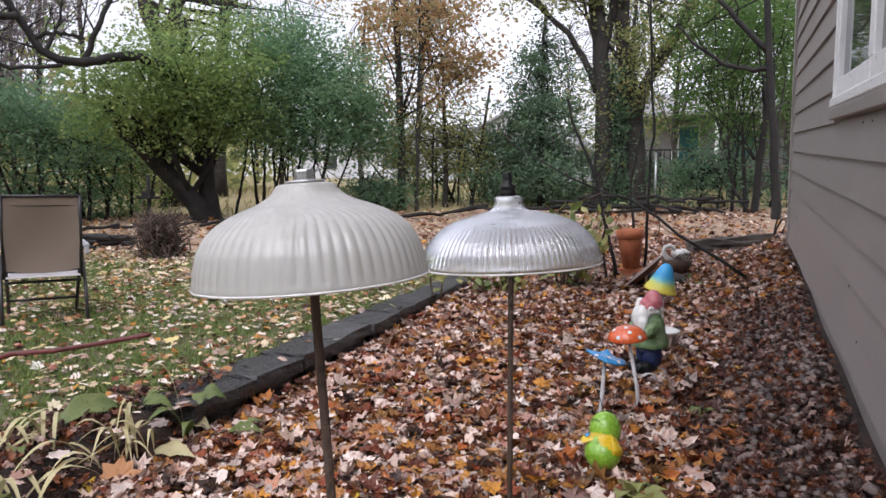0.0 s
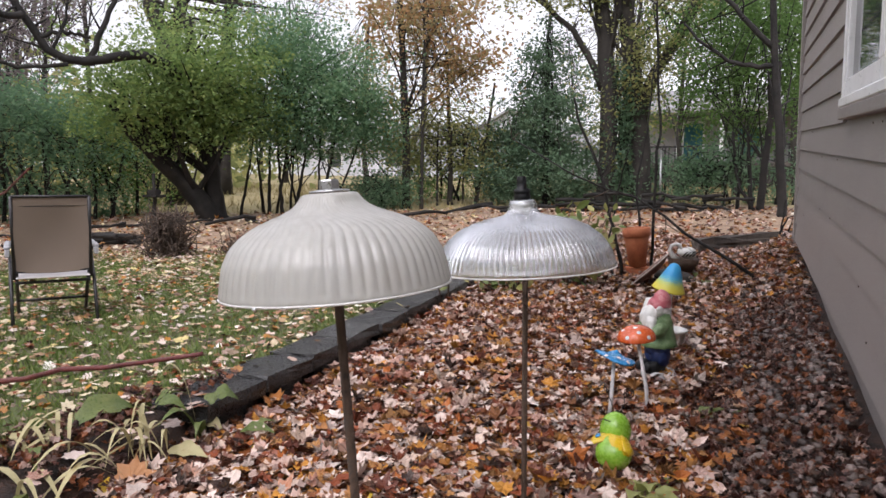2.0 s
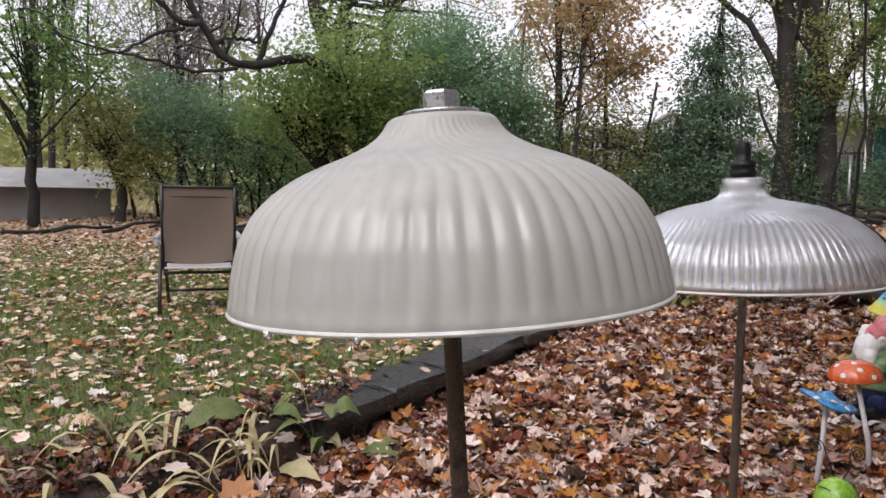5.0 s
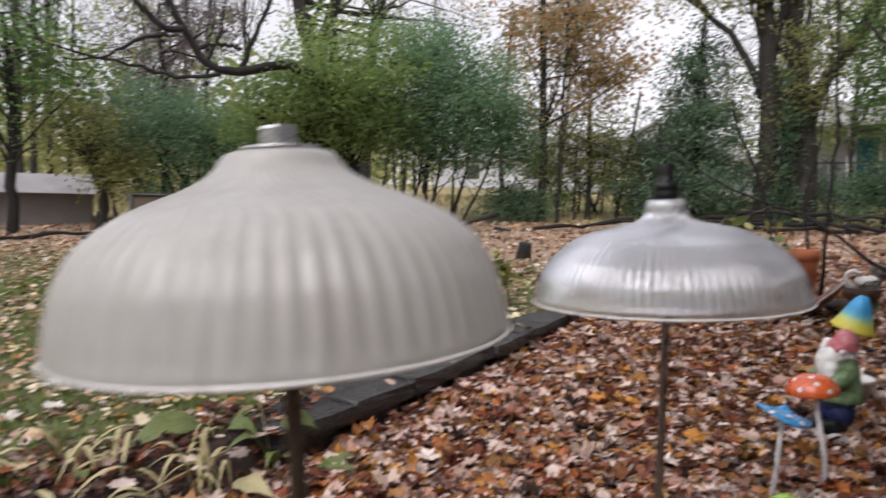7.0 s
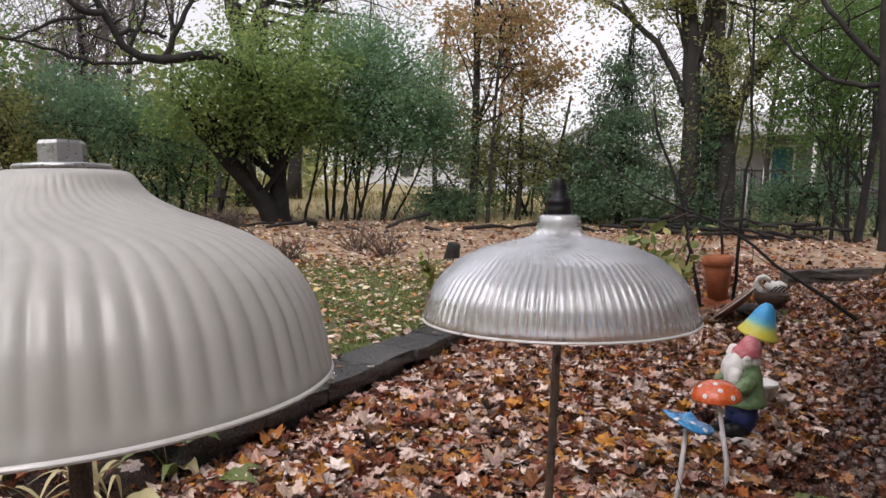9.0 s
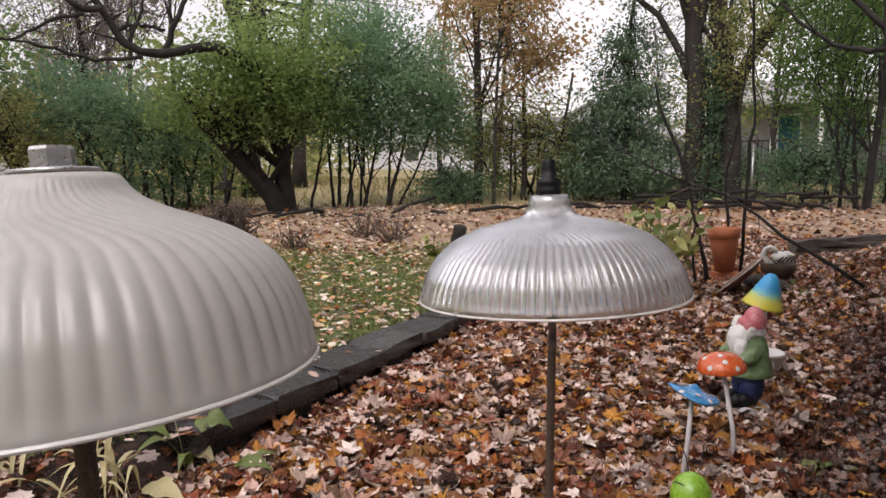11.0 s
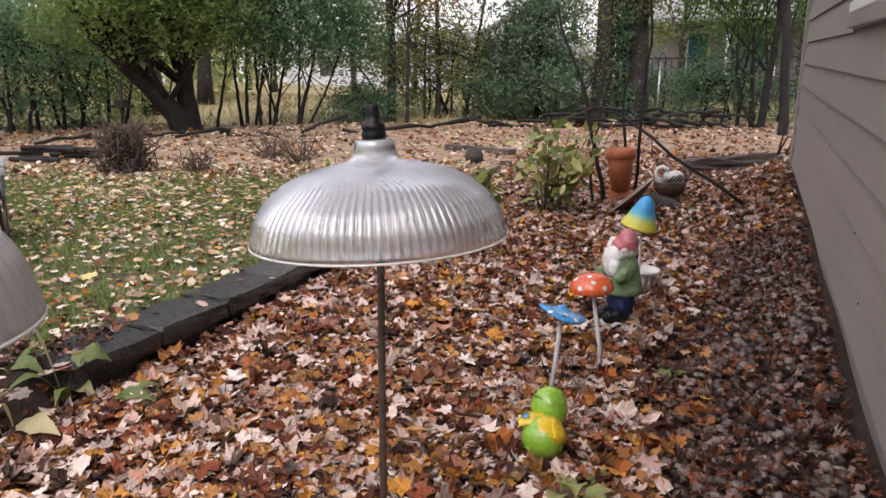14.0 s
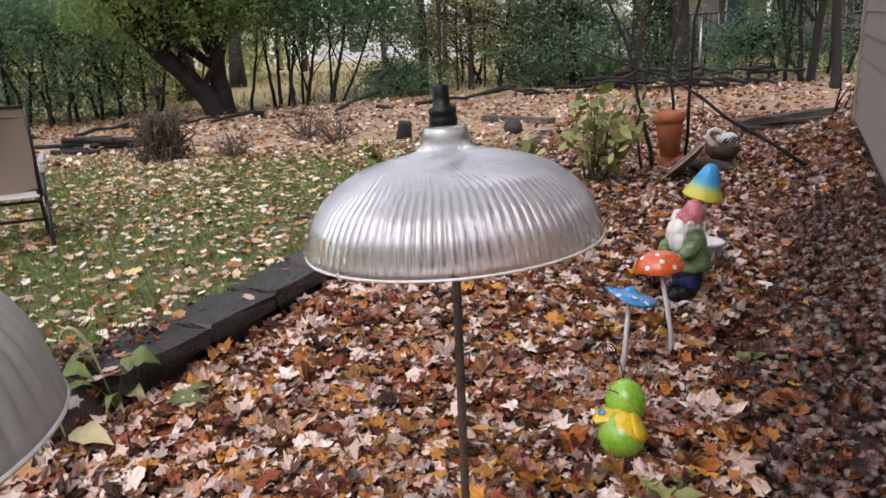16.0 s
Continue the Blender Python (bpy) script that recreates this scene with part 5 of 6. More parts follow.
# ---- trees ----
def tree(name, label, trunks, blobs, leaves, n, size, bark=M_BARK, limbs=26, twigs=60, bare=(), tight=0.2, per=55):
    """trunks: (points, r0, r1); blobs: (centre, radii) of the crown; bare: further limbs without leaves."""
    n, size, per = int(n * 2.2), size * 0.98, int(per * 0.6)
    t_ = thing(name, pose(*trunks[0][0][0]), label, "tree" if "shrub" not in name and "bush" not in name else "shrub")
    at_ = np.array(trunks[0][0][0], float)
    paths = [wander(p, r0, r1, 16, 0.07 * r0 + 0.003) for p, r0, r1 in trunks]
    for p, r in paths:
        r = r.copy()
        r[0] *= 1.35
        part("trunk", tubes("trunk", [(p - at_, r)], 9), bark, t_)
    w = np.array([(b_[1][0] * b_[1][1] * b_[1][2]) ** 0.67 for b_ in blobs]) if blobs else np.ones(1)
    if blobs:
        who = rng.choice(len(blobs), n // per + 1, p=w / w.sum())
        d = rng.normal(0, 1, (len(who), 3))
        d /= np.linalg.norm(d, axis=1, keepdims=True)
        cen_ = np.array([b_[0] for b_ in blobs])[who] + d * np.array([b_[1] for b_ in blobs])[who] * np.clip(rng.normal(0.8, 0.28, (len(who), 1)), 0.1, 1.5)
        lim = []
        for k in range(limbs):
            goal = cen_[rng.integers(len(cen_))]
            p, r = paths[rng.integers(len(paths))]
            i_ = int(rng.integers(len(p) // 3, len(p)))
            lim.append((bend(p[i_] - at_, goal - at_, rng.normal(0.1, 0.12), 7, 0.03), np.linspace(max(0.01, r[i_] * 0.34), 0.005, 7)))
        for k in range(twigs):
            p, r = lim[rng.integers(len(lim))]
            goal = cen_[rng.integers(len(cen_))]
            if np.linalg.norm(goal - at_ - p[4]) < 1.6:
                lim.append((bend(p[4], goal - at_, 0.05, 5, 0.02), np.linspace(0.009, 0.003, 5)))
        part("branchwork", tubes("branchwork", lim, 5), bark, t_)
        pick = rng.integers(0, len(cen_), n)
        spread_ = rng.uniform(0.5, 1.3, len(cen_))[pick][:, None] * tight
        pos_ = cen_[pick] + rng.normal(0, 1, (n, 3)) * spread_ * (1.2, 1.2, 0.7) - at_
        v, f = leaf_cloud(RHOMB, pos_, rng.uniform(0.6, 1.25, n) * size, rng.uniform(0, 6.3, n), rng.normal(-0.4, 0.7, n), rng.normal(0, 0.7, n), rng.normal(0, 0.2, n), False)
        part("crown", arrays("crown", v, f), leaves, t_)
    for pts_, r0, r1 in bare:
        p, r = wander(pts_, r0, r1, 14, 0.015)
        part("limb", tubes("limb", [(p - at_, r)], 7), bark, t_)
        tw_ = [(bend(p[i_] - at_, p[i_] - at_ + rng.normal(0, 0.3, 3) + (0, 0, 0.25), 0, 5, 0.03), np.linspace(max(0.006, r[i_] * 0.4), 0.003, 5)) for i_ in rng.integers(4, 14, 9)]
        part("limb_sprays", tubes("limb_sprays", tw_, 5), bark, t_)
    return t_


def p3(az, d, z):
    return (*pol(az, d), z)


def foot3(az, d):
    x_, y_ = pol(az, d)
    return (x_, y_, gz(x_, y_) - 0.1)


# old apple tree with a leaning and an upright stem, and a long bare limb
tree("apple_tree", "old apple tree with dark leaning trunk and yellow-green leaves", [([foot3(43.3, 14.7), p3(43.5, 14.6, 0.5), p3(44.7, 14.6, 0.9), p3(46.4, 14.5, 1.42), p3(47.9, 14.4, 1.72), p3(50, 14.2, 2.5)], 0.24, 0.1), ([foot3(42.7, 14.8), p3(42.9, 14.8, 0.6), p3(43.0, 14.8, 1.13), p3(43.4, 14.8, 1.9), p3(44.2, 14.6, 2.7), p3(44.5, 14.4, 4.2)], 0.22, 0.08)],
     [(p3(46.5, 14.4, 3.0), (1.3, 1.4, 0.95)), (p3(42.5, 14.6, 3.5), (1.4, 1.4, 1.1)), (p3(40.5, 14.5, 2.4), (0.8, 0.9, 0.8)), (p3(49, 14.2, 2.3), (0.9, 1.0, 0.6)), (p3(45, 14.2, 2.1), (1.0, 0.8, 0.5)), (p3(43.5, 14.2, 2.5), (1.2, 0.8, 0.7)), (p3(45.6, 13.3, 2.95), (0.75, 0.7, 0.55))], L_APPLE, 12500, 0.085, limbs=40, twigs=120,
     bare=[([p3(45.4, 13.6, 2.95), p3(46.3, 13.1, 3.1), p3(47.4, 12.8, 3.19), p3(48.7, 12.8, 3.2), p3(50.1, 12.8, 3.0), p3(51.6, 12.8, 2.9), p3(53.1, 12.8, 2.93), p3(54.1, 12.8, 3.15), p3(55.2, 12.8, 3.56), p3(56.1, 12.8, 3.92), p3(57.2, 12.8, 4.3), p3(58.4, 12.8, 5.0)], 0.1, 0.045), ([p3(51.2, 12.8, 2.92), p3(50.9, 12.8, 3.28), p3(50.2, 12.8, 3.67), p3(49.3, 12.8, 4.07), p3(48.6, 12.8, 4.5), p3(48, 12.8, 5.2)], 0.055, 0.025), ([p3(54.4, 12.8, 3.28), p3(53.6, 12.8, 3.42), p3(52.6, 12.8, 3.4), p3(51.2, 12.8, 3.37)], 0.04, 0.025), ([p3(52.7, 12.7, 2.9), p3(54.9, 12.6, 2.78), p3(56.7, 12.6, 2.8), p3(58.8, 12.6, 2.93), p3(61, 12.6, 2.98), p3(65, 12.6, 3.2)], 0.035, 0.014), ([p3(55.4, 12.7, 3.6), p3(56.3, 12.6, 3.5), p3(57.5, 12.6, 3.7), p3(58.5, 12.6, 3.91), p3(59.7, 12.6, 4.1), p3(62, 12.6, 4.6)], 0.06, 0.025), ([p3(56.4, 12.6, 3.47), p3(57.8, 12.6, 3.4), p3(59.3, 12.6, 3.21), p3(60.6, 12.6, 3.0), p3(63, 12.6, 2.9)], 0.035, 0.012), ([p3(53.6, 12.8, 3.05), p3(52.6, 12.9, 3.7), p3(52.4, 12.9, 4.4)], 0.03, 0.012)])
tree("grey_fork_tree", "tall half-bare tree forking into two grey trunks", [([foot3(45.6, 19), p3(45.9, 19, 4.2), p3(47.1, 19, 5.5), p3(47.9, 19, 6.4), p3(48.8, 19, 8.5)], 0.24, 0.12), ([p3(45.9, 19, 4.2), p3(44.9, 19, 5.5), p3(43.9, 19, 6.5), p3(42.6, 19, 8.5)], 0.16, 0.1), ([foot3(42.2, 22), p3(41.7, 22, 5.8), p3(41.1, 22, 6.7), p3(39.9, 22, 9)], 0.2, 0.12)], [(p3(46, 18.6, 5.0), (1.3, 1.0, 0.9)), (p3(44, 19, 7.6), (2.6, 2, 1.0)), (p3(38, 22, 7.2), (2.6, 2, 1.3))], L_OLIVE, 600, 0.1, M_BARKGREY, 70, 220, tight=0.3, per=100)

stems_h = [([foot3(a, 15.2 + 0.5 * (k % 2)), p3(a + (b_ - a) * 0.55, 15.2, 0.95), p3(b_, 15.2, 1.5), p3(b_ + (b_ - a) * 0.8, 15.2, 2.9)], rad, 0.015) for k, (a, b_, rad) in enumerate(((41.1, 40.2, 0.035), (39.2, 39.6, 0.04), (38.9, 38.7, 0.045), (38.3, 37.5, 0.03), (37.8, 38.0, 0.045), (37.2, 36.9, 0.03), (36.9, 36.0, 0.045), (36.5, 37.3, 0.025), (35.1, 33.9, 0.055), (35.0, 34.8, 0.035), (34.3, 32.2, 0.03)))]
tree("honeysuckle_shrub", "tall honeysuckle shrub with many dark stems and blue-green leaves", stems_h, [(p3(36.5, 15.2, 3.2), (1.5, 1.3, 1.0)), (p3(33, 15.3, 2.8), (1.25, 1.1, 1.0)), (p3(38.5, 15, 2.2), (0.8, 0.9, 0.7)), (p3(34.5, 15, 2.0), (1.0, 0.8, 0.45)), (p3(37.5, 15.2, 4.0), (1.0, 1.0, 0.6)), (p3(30.7, 15.4, 2.3), (0.7, 0.7, 0.6))], L_HONEY, 13000, 0.08, limbs=50, twigs=120)

for k, (a, d, zz, rr, lm, nn) in enumerate(((55.5, 15.5, 1.9, 1.2, L_DARK, 2600), (52.3, 16, 1.8, 1.1, L_HONEY, 2500), (58, 16.5, 2.1, 1.0, L_DARK, 2000), (49.5, 16.5, 1.6, 0.9, L_BRIGHT, 1500), (47, 18.5, 1.2, 0.8, L_OLIVE, 1100), (21.3, 17, 1.5, 0.8, L_DARK, 900), (14.2, 16.6, 1.3, 0.9, L_DARK, 1300), (26, 17.5, 1.2, 0.8, L_BRIGHT, 800), (8.2, 17.5, 1.3, 0.8, L_DARK, 1200), (0.2, 17.2, 1.2, 0.8, L_DARK, 1000))):
    tr_ = [([foot3(a + q, d), p3(a + q * 1.2, d, 0.9), p3(a + q * 2 + 0.8, d, 1.9)], 0.042, 0.018) for q in (-2.0, -0.9, 0.6, 2.1)]
    tree("undergrowth_shrub", "green undergrowth shrub on thin dark stems" if lm is not L_OLIVE else "yellow-green undergrowth shrub on thin stems", tr_, [(p3(a, d, zz), (rr, rr, rr * 0.75)), (p3(a + 2, d, zz + 0.7), (rr * 0.7, rr * 0.7, rr * 0.5)), (p3(a - 1, d + 0.8, 0.75), (rr * 1.1, rr * 0.5, rr * 0.4))], lm, nn, 0.085, limbs=18, twigs=30)

# trees beside the shed
tree("shed_side_tree", "green tree with dark trunk beside the shed", [([foot3(66.5, 15), p3(66.6, 15, 1.2), p3(66.4, 15, 2.6), p3(67, 15, 4)], 0.11, 0.05)], [(p3(66, 15, 2.7), (1.3, 1.2, 0.9)), (p3(68, 15, 3.9), (1.3, 1.3, 0.9)), (p3(63.5, 15, 3.3), (0.9, 0.9, 0.7))], L_BRIGHT, 2400, 0.085, tight=0.3)
tree("arching_shed_shrub", "shrub with brown arching stem beside the shed", [([foot3(61.2, 15.5), p3(60.9, 15.5, 0.9), p3(61.7, 15.5, 1.4), p3(62.7, 15.4, 1.7)], 0.12, 0.05)], [(p3(62.5, 15.4, 2.1), (0.9, 0.8, 0.6)), (p3(60, 15.4, 1.4), (0.6, 0.6, 0.6))], L_OLIVE, 2200, 0.085, M_BARKGREY)
tree("dull_brown_tree", "half-bare tree with brownish pink leaves", [([foot3(57, 19), p3(57, 19, 2.5), p3(57.4, 19, 5.5)], 0.12, 0.04)], [(p3(57, 19, 3.6), (1.3, 1.2, 1.2)), (p3(55, 19, 5.0), (1.2, 1.2, 1.1))], L_DULL, 2600, 0.09, limbs=40)

# orange and yellow maples
tree("orange_maple", "slender maple with thin orange autumn leaves", [([foot3(27.8, 15.6), p3(27.8, 15.6, 2), p3(28.2, 15.6, 4.5), p3(28.2, 15.6, 7)], 0.1, 0.05), ([foot3(26.6, 15.2), p3(26.5, 15.2, 2), p3(26.3, 15.2, 4.5), p3(26.2, 15.2, 7)], 0.04, 0.025)], [(p3(24, 15.8, 4.2), (1.2, 1.1, 1.3)), (p3(27.5, 15.8, 4.8), (1.2, 1.1, 1.0)), (p3(22.5, 15.6, 3.2), (0.7, 0.7, 0.8))], L_ORANGE, 3000, 0.11, M_BARKGREY, 46, 130, tight=0.26, per=170)
tree("yellowing_maple", "thin maple with yellowing green leaves", [([foot3(24.2, 16), p3(24.2, 16, 2), p3(24.5, 16, 4)], 0.07, 0.03), ([foot3(22.2, 16), p3(21.5, 16, 1.6), p3(20.6, 16, 3.3)], 0.05, 0.025), ([foot3(25.3, 16), p3(25.2, 16, 2.4)], 0.03, 0.015), ([foot3(23.2, 16.2), p3(23, 16.2, 2.4)], 0.03, 0.015)], [(p3(27, 16.2, 1.9), (1.0, 0.9, 0.8)), (p3(24, 16.2, 2.2), (1.1, 0.9, 0.9)), (p3(29, 16, 2.8), (0.8, 0.8, 0.9)), (p3(21.8, 16.2, 1.6), (0.7, 0.7, 0.6))], L_OLIVE, 3600, 0.085, M_BARKGREY, 34, 80, tight=0.24, per=140)
tree("green_bush", "round green bush at the field's edge", [([foot3(29.8, 15.4), p3(29.8, 15.4, 0.9)], 0.03, 0.01)], [(p3(29.8, 15.4, 0.85), (0.65, 0.6, 0.4))], L_DARK, 2000, 0.07, limbs=20)

# cedar: tiers of drooping sprays
ced = tree("cedar_tree", "dark green cedar with loose tiered foliage", [([foot3(16.4, 15.6), p3(16.4, 15.6, 2.4), p3(16.3, 15.6, 5.0)], 0.09, 0.02)], [(p3(16.4 + 1.3 * math.sin(k * 2.4) * (1 - k / 11), 15.6 + 0.3 * math.cos(k * 2.1), 0.9 + 0.36 * k), (1.25 * (1 - (k / 10.9) ** 2), 1.0 * (1 - (k / 10.9) ** 2), 0.2)) for k in range(11)], L_CEDAR, 10500, 0.075, limbs=30, tight=0.17, per=130)
tree("cedar_tree", "dark green low cedar beside the taller one", [([foot3(19, 16), p3(19, 16, 2.6)], 0.05, 0.02)], [(p3(19 + math.sin(k * 2) * 0.9, 16, 0.8 + 0.32 * k), (0.6 - 0.07 * k, 0.6 - 0.07 * k, 0.2)) for k in range(6)], L_CEDAR, 2600, 0.075, limbs=30, tight=0.13)

# big double-trunked maple with ivy
tree("big_maple", "large grey maple with two forking trunks and ivy", [([foot3(11.8, 15.2), p3(11.7, 15.2, 0.8), p3(11.6, 15.2, 2.3), p3(11.9, 15.2, 4.3), p3(12.7, 15.2, 5.65), p3(13.4, 15.2, 8)], 0.21, 0.13), ([foot3(8.9, 15.3), p3(9.0, 15.3, 0.9), p3(9.1, 15.3, 2.3), p3(9.8, 15.3, 3.3), p3(10.5, 15.3, 4.6), p3(10.0, 15.3, 6.0), p3(9.6, 15.3, 8)], 0.23, 0.11), ([p3(9.2, 15.3, 2.4), p3(8.5, 15.2, 3.07), p3(7.8, 15.2, 3.5), p3(6.5, 15.2, 3.9), p3(4.8, 15.2, 4.97), p3(3.1, 15.2, 5.5), p3(1, 15.2, 6.3)], 0.13, 0.09), ([p3(11.7, 15.2, 3.9), p3(10.9, 15.2, 4.8), p3(10.8, 15.2, 7)], 0.1, 0.06)],
     [(p3(8.3, 15, 3.7), (0.8, 0.7, 0.6)), (p3(5.5, 15, 4.9), (1.0, 0.8, 0.6)), (p3(17, 15, 5.0), (1.6, 0.8, 0.4)), (p3(9.6, 14.9, 2.9), (0.45, 0.3, 0.8)), (p3(11.9, 14.9, 2.0), (0.3, 0.25, 0.9)), (p3(10.5, 15, 5.4), (1.2, 1.0, 0.8)), (p3(13.5, 15, 5.0), (0.9, 0.8, 0.6))], L_OLIVE, 3000, 0.085, M_BARKGREY, 34, 90,
     [([p3(12.1, 15.2, 3.0), p3(12.6, 15.1, 3.4), p3(13.4, 15.1, 3.79), p3(15.1, 15.1, 4.41), p3(16.9, 15.1, 4.87), p3(18.7, 15.1, 5.16), p3(22.6, 15.1, 5.34), p3(26, 15.1, 5.6)], 0.085, 0.025), ([p3(16, 15.1, 4.6), p3(18, 15, 5.4), p3(20, 15, 6.2)], 0.045, 0.02)], per=120)
tree("ivy_shrub", "dark green ivy climbing between the maple's trunks", [([foot3(10.6, 15.3), p3(10.5, 15.3, 1.2), p3(10.7, 15.3, 2.6), p3(11.0, 15.3, 3.6)], 0.05, 0.02), ([foot3(10.0, 15.4), p3(10.1, 15.4, 1.5), p3(10.0, 15.4, 2.9)], 0.04, 0.02)], [(p3(10.4 + 0.25 * math.sin(3 * k), 15.25, 0.7 + 0.5 * k), (0.32, 0.25, 0.32)) for k in range(6)], L_DARK, 2300, 0.08, limbs=20, twigs=30, tight=0.14)
tree("green_bush", "leafy dark green bush behind the rail fence", [([foot3(4.2, 14.8), p3(4.0, 14.8, 1.4)], 0.03, 0.012), ([foot3(3.0, 14.8), p3(2.6, 14.8, 1.2)], 0.025, 0.012)], [(p3(3.6, 14.8, 1.35), (0.6, 0.5, 0.4)), (p3(5.2, 14.7, 1.1), (0.35, 0.35, 0.35))], L_DARK, 1300, 0.08, limbs=26)

# many-stemmed tree by the house corner
tree("house_corner_tree", "many-stemmed dark tree with light green leaves", [([foot3(0.3, 14.3), p3(0.2, 14.3, 1.2), p3(-0.2, 14.3, 2.2), p3(0, 14.3, 3.2)], 0.075, 0.05), ([foot3(0.9, 14.5), p3(1.1, 14.5, 1.2), p3(1.4, 14.5, 2.4)], 0.05, 0.025), ([foot3(0.5, 14.4), p3(1.9, 14.4, 1.0), p3(2.4, 14.4, 2.0)], 0.04, 0.02), ([foot3(-1.2, 13.2), p3(-1.1, 13.2, 0.9), p3(-0.7, 13.2, 2.13), p3(-0.2, 13.2, 3.3), p3(0.1, 13.2, 4.6)], 0.085, 0.05), ([foot3(1.9, 14.6), p3(1.8, 14.6, 1.0), p3(1.6, 14.6, 1.8)], 0.04, 0.02)],
     [(p3(4, 15.2, 2.7), (1.2, 1, 0.8)), (p3(1.5, 15.2, 3.4), (1.2, 1, 1.0)), (p3(-1.0, 14.5, 3.4), (0.8, 0.8, 0.8)), (p3(-0.5, 14.8, 2.2), (0.6, 0.6, 0.6)), (p3(3.5, 15, 4.2), (1.3, 1, 0.8)), (p3(0, 14.8, 4.6), (1.2, 1, 0.8))], L_BRIGHT, 6500, 0.08, limbs=40, twigs=80,
     bare=[([p3(-0.3, 13.2, 3.0), p3(1.5, 13.2, 3.03), p3(3.1, 13.2, 3.13), p3(5, 13.2, 3.51), p3(6.1, 13.2, 3.85)], 0.05, 0.02), ([p3(-0.2, 13.2, 3.3), p3(1.5, 13.2, 3.74), p3(3.4, 13.2, 4.3), p3(4.3, 13.2, 4.6), p3(5.2, 13.2, 5.4)], 0.055, 0.025)])

# bare and half-bare tall trees further back
for k in range(18):
    a, d = (rng.uniform(49, 71), rng.uniform(19, 30)) if k < 10 else (rng.uniform(-2, 40), rng.uniform(30, 46))
    h_ = rng.uniform(8, 13)
    lean_ = rng.normal(0, 0.9)
    x_, y_, z_ = foot3(a, d)
    tp = [((x_, y_, z_), (x_ + lean_ * 0.2, y_, z_ + h_ * 0.4), (x_ + lean_ * 0.4, y_, z_ + h_ * 0.7), (x_ + lean_, y_ + rng.normal(0, 0.5), z_ + h_))]
    few = [((x_ + lean_ * 0.5 + rng.normal(0, 1), y_ + rng.normal(0, 1), z_ + h_ * q), (1.9, 1.9, 1.3)) for q in (0.35, 0.5, 0.65, 0.85)]
    tree("tall_tree", "tall thin half-bare autumn tree in the distance", [(tp[0], rng.uniform(0.06, 0.12), 0.02)], few, (L_OLIVE, L_DULL, L_APPLE)[k % 3], 260 if k < 10 else 420, 0.12, M_BARKGREY, 50, 220, tight=0.4, per=90)

for a, d, zz, lm in ((2, 20, 4.2, L_BRIGHT), (6.0, 24, 4.4, L_OLIVE), (9.5, 20, 3.2, L_OLIVE), (-2, 21, 4.8, L_BRIGHT), (31, 24, 3.2, L_OLIVE)):
    tree("background_tree", "leafy yellow-green tree behind the rail fence" if lm is L_OLIVE else "leafy green tree behind the rail fence", [([foot3(a, d), p3(a + 0.3, d, 3), p3(a - 0.4, d, 7)], 0.1, 0.04)], [(p3(a, d, zz), (1.9, 1.6, 1.5)), (p3(a + 2, d, zz + 1.8), (1.7, 1.6, 1.3)), (p3(a - 2, d, zz + 2.4), (1.5, 1.5, 1.2))], lm, 3000 if lm is L_BRIGHT else 900, 0.11, M_BARKGREY, 36, 80, tight=0.34, per=150)

# distant wood: one mass of foliage
pos_ = []
for k in range(260):
    a, d = (rng.uniform(-12, 82), rng.uniform(52, 75)) if k < 110 else (rng.uniform(41, 84), rng.uniform(24, 60))
    x_, y_ = pol(a, d)
    z_ = gz(x_, y_) + rng.uniform(0.2, 3.4)
    pos_.append(np.array([x_, y_, z_]) + rng.normal(0, 1, (120, 3)) * (1.5, 1.5, 1.1))
# unseen foliage added behind the camera, to darken what the glass shades reflect
for k in range(330):
    a, d = rng.uniform(95, 262), rng.uniform(16, 26)
    x_, y_ = pol(a, d)
    pos_.append(np.array([x_, y_, gz(x_, y_) + rng.uniform(0.2, 8.5)]) + rng.normal(0, 1, (90, 3)) * (1.3, 1.3, 1.0))
pos_ = np.concatenate(pos_)
n_ = len(pos_)
v, f = leaf_cloud(RHOMB, pos_, rng.uniform(0.25, 0.5, n_), rng.uniform(0, 6.3, n_), rng.normal(0, 0.8, n_), rng.normal(0, 0.8, n_), np.zeros(n_), False)
tagged(link("distant_wood", arrays("distant_wood", v, f), L_OLIVE), "distant autumn wood beyond the houses, and unseen foliage added behind the camera", "wood", "", "stuff")


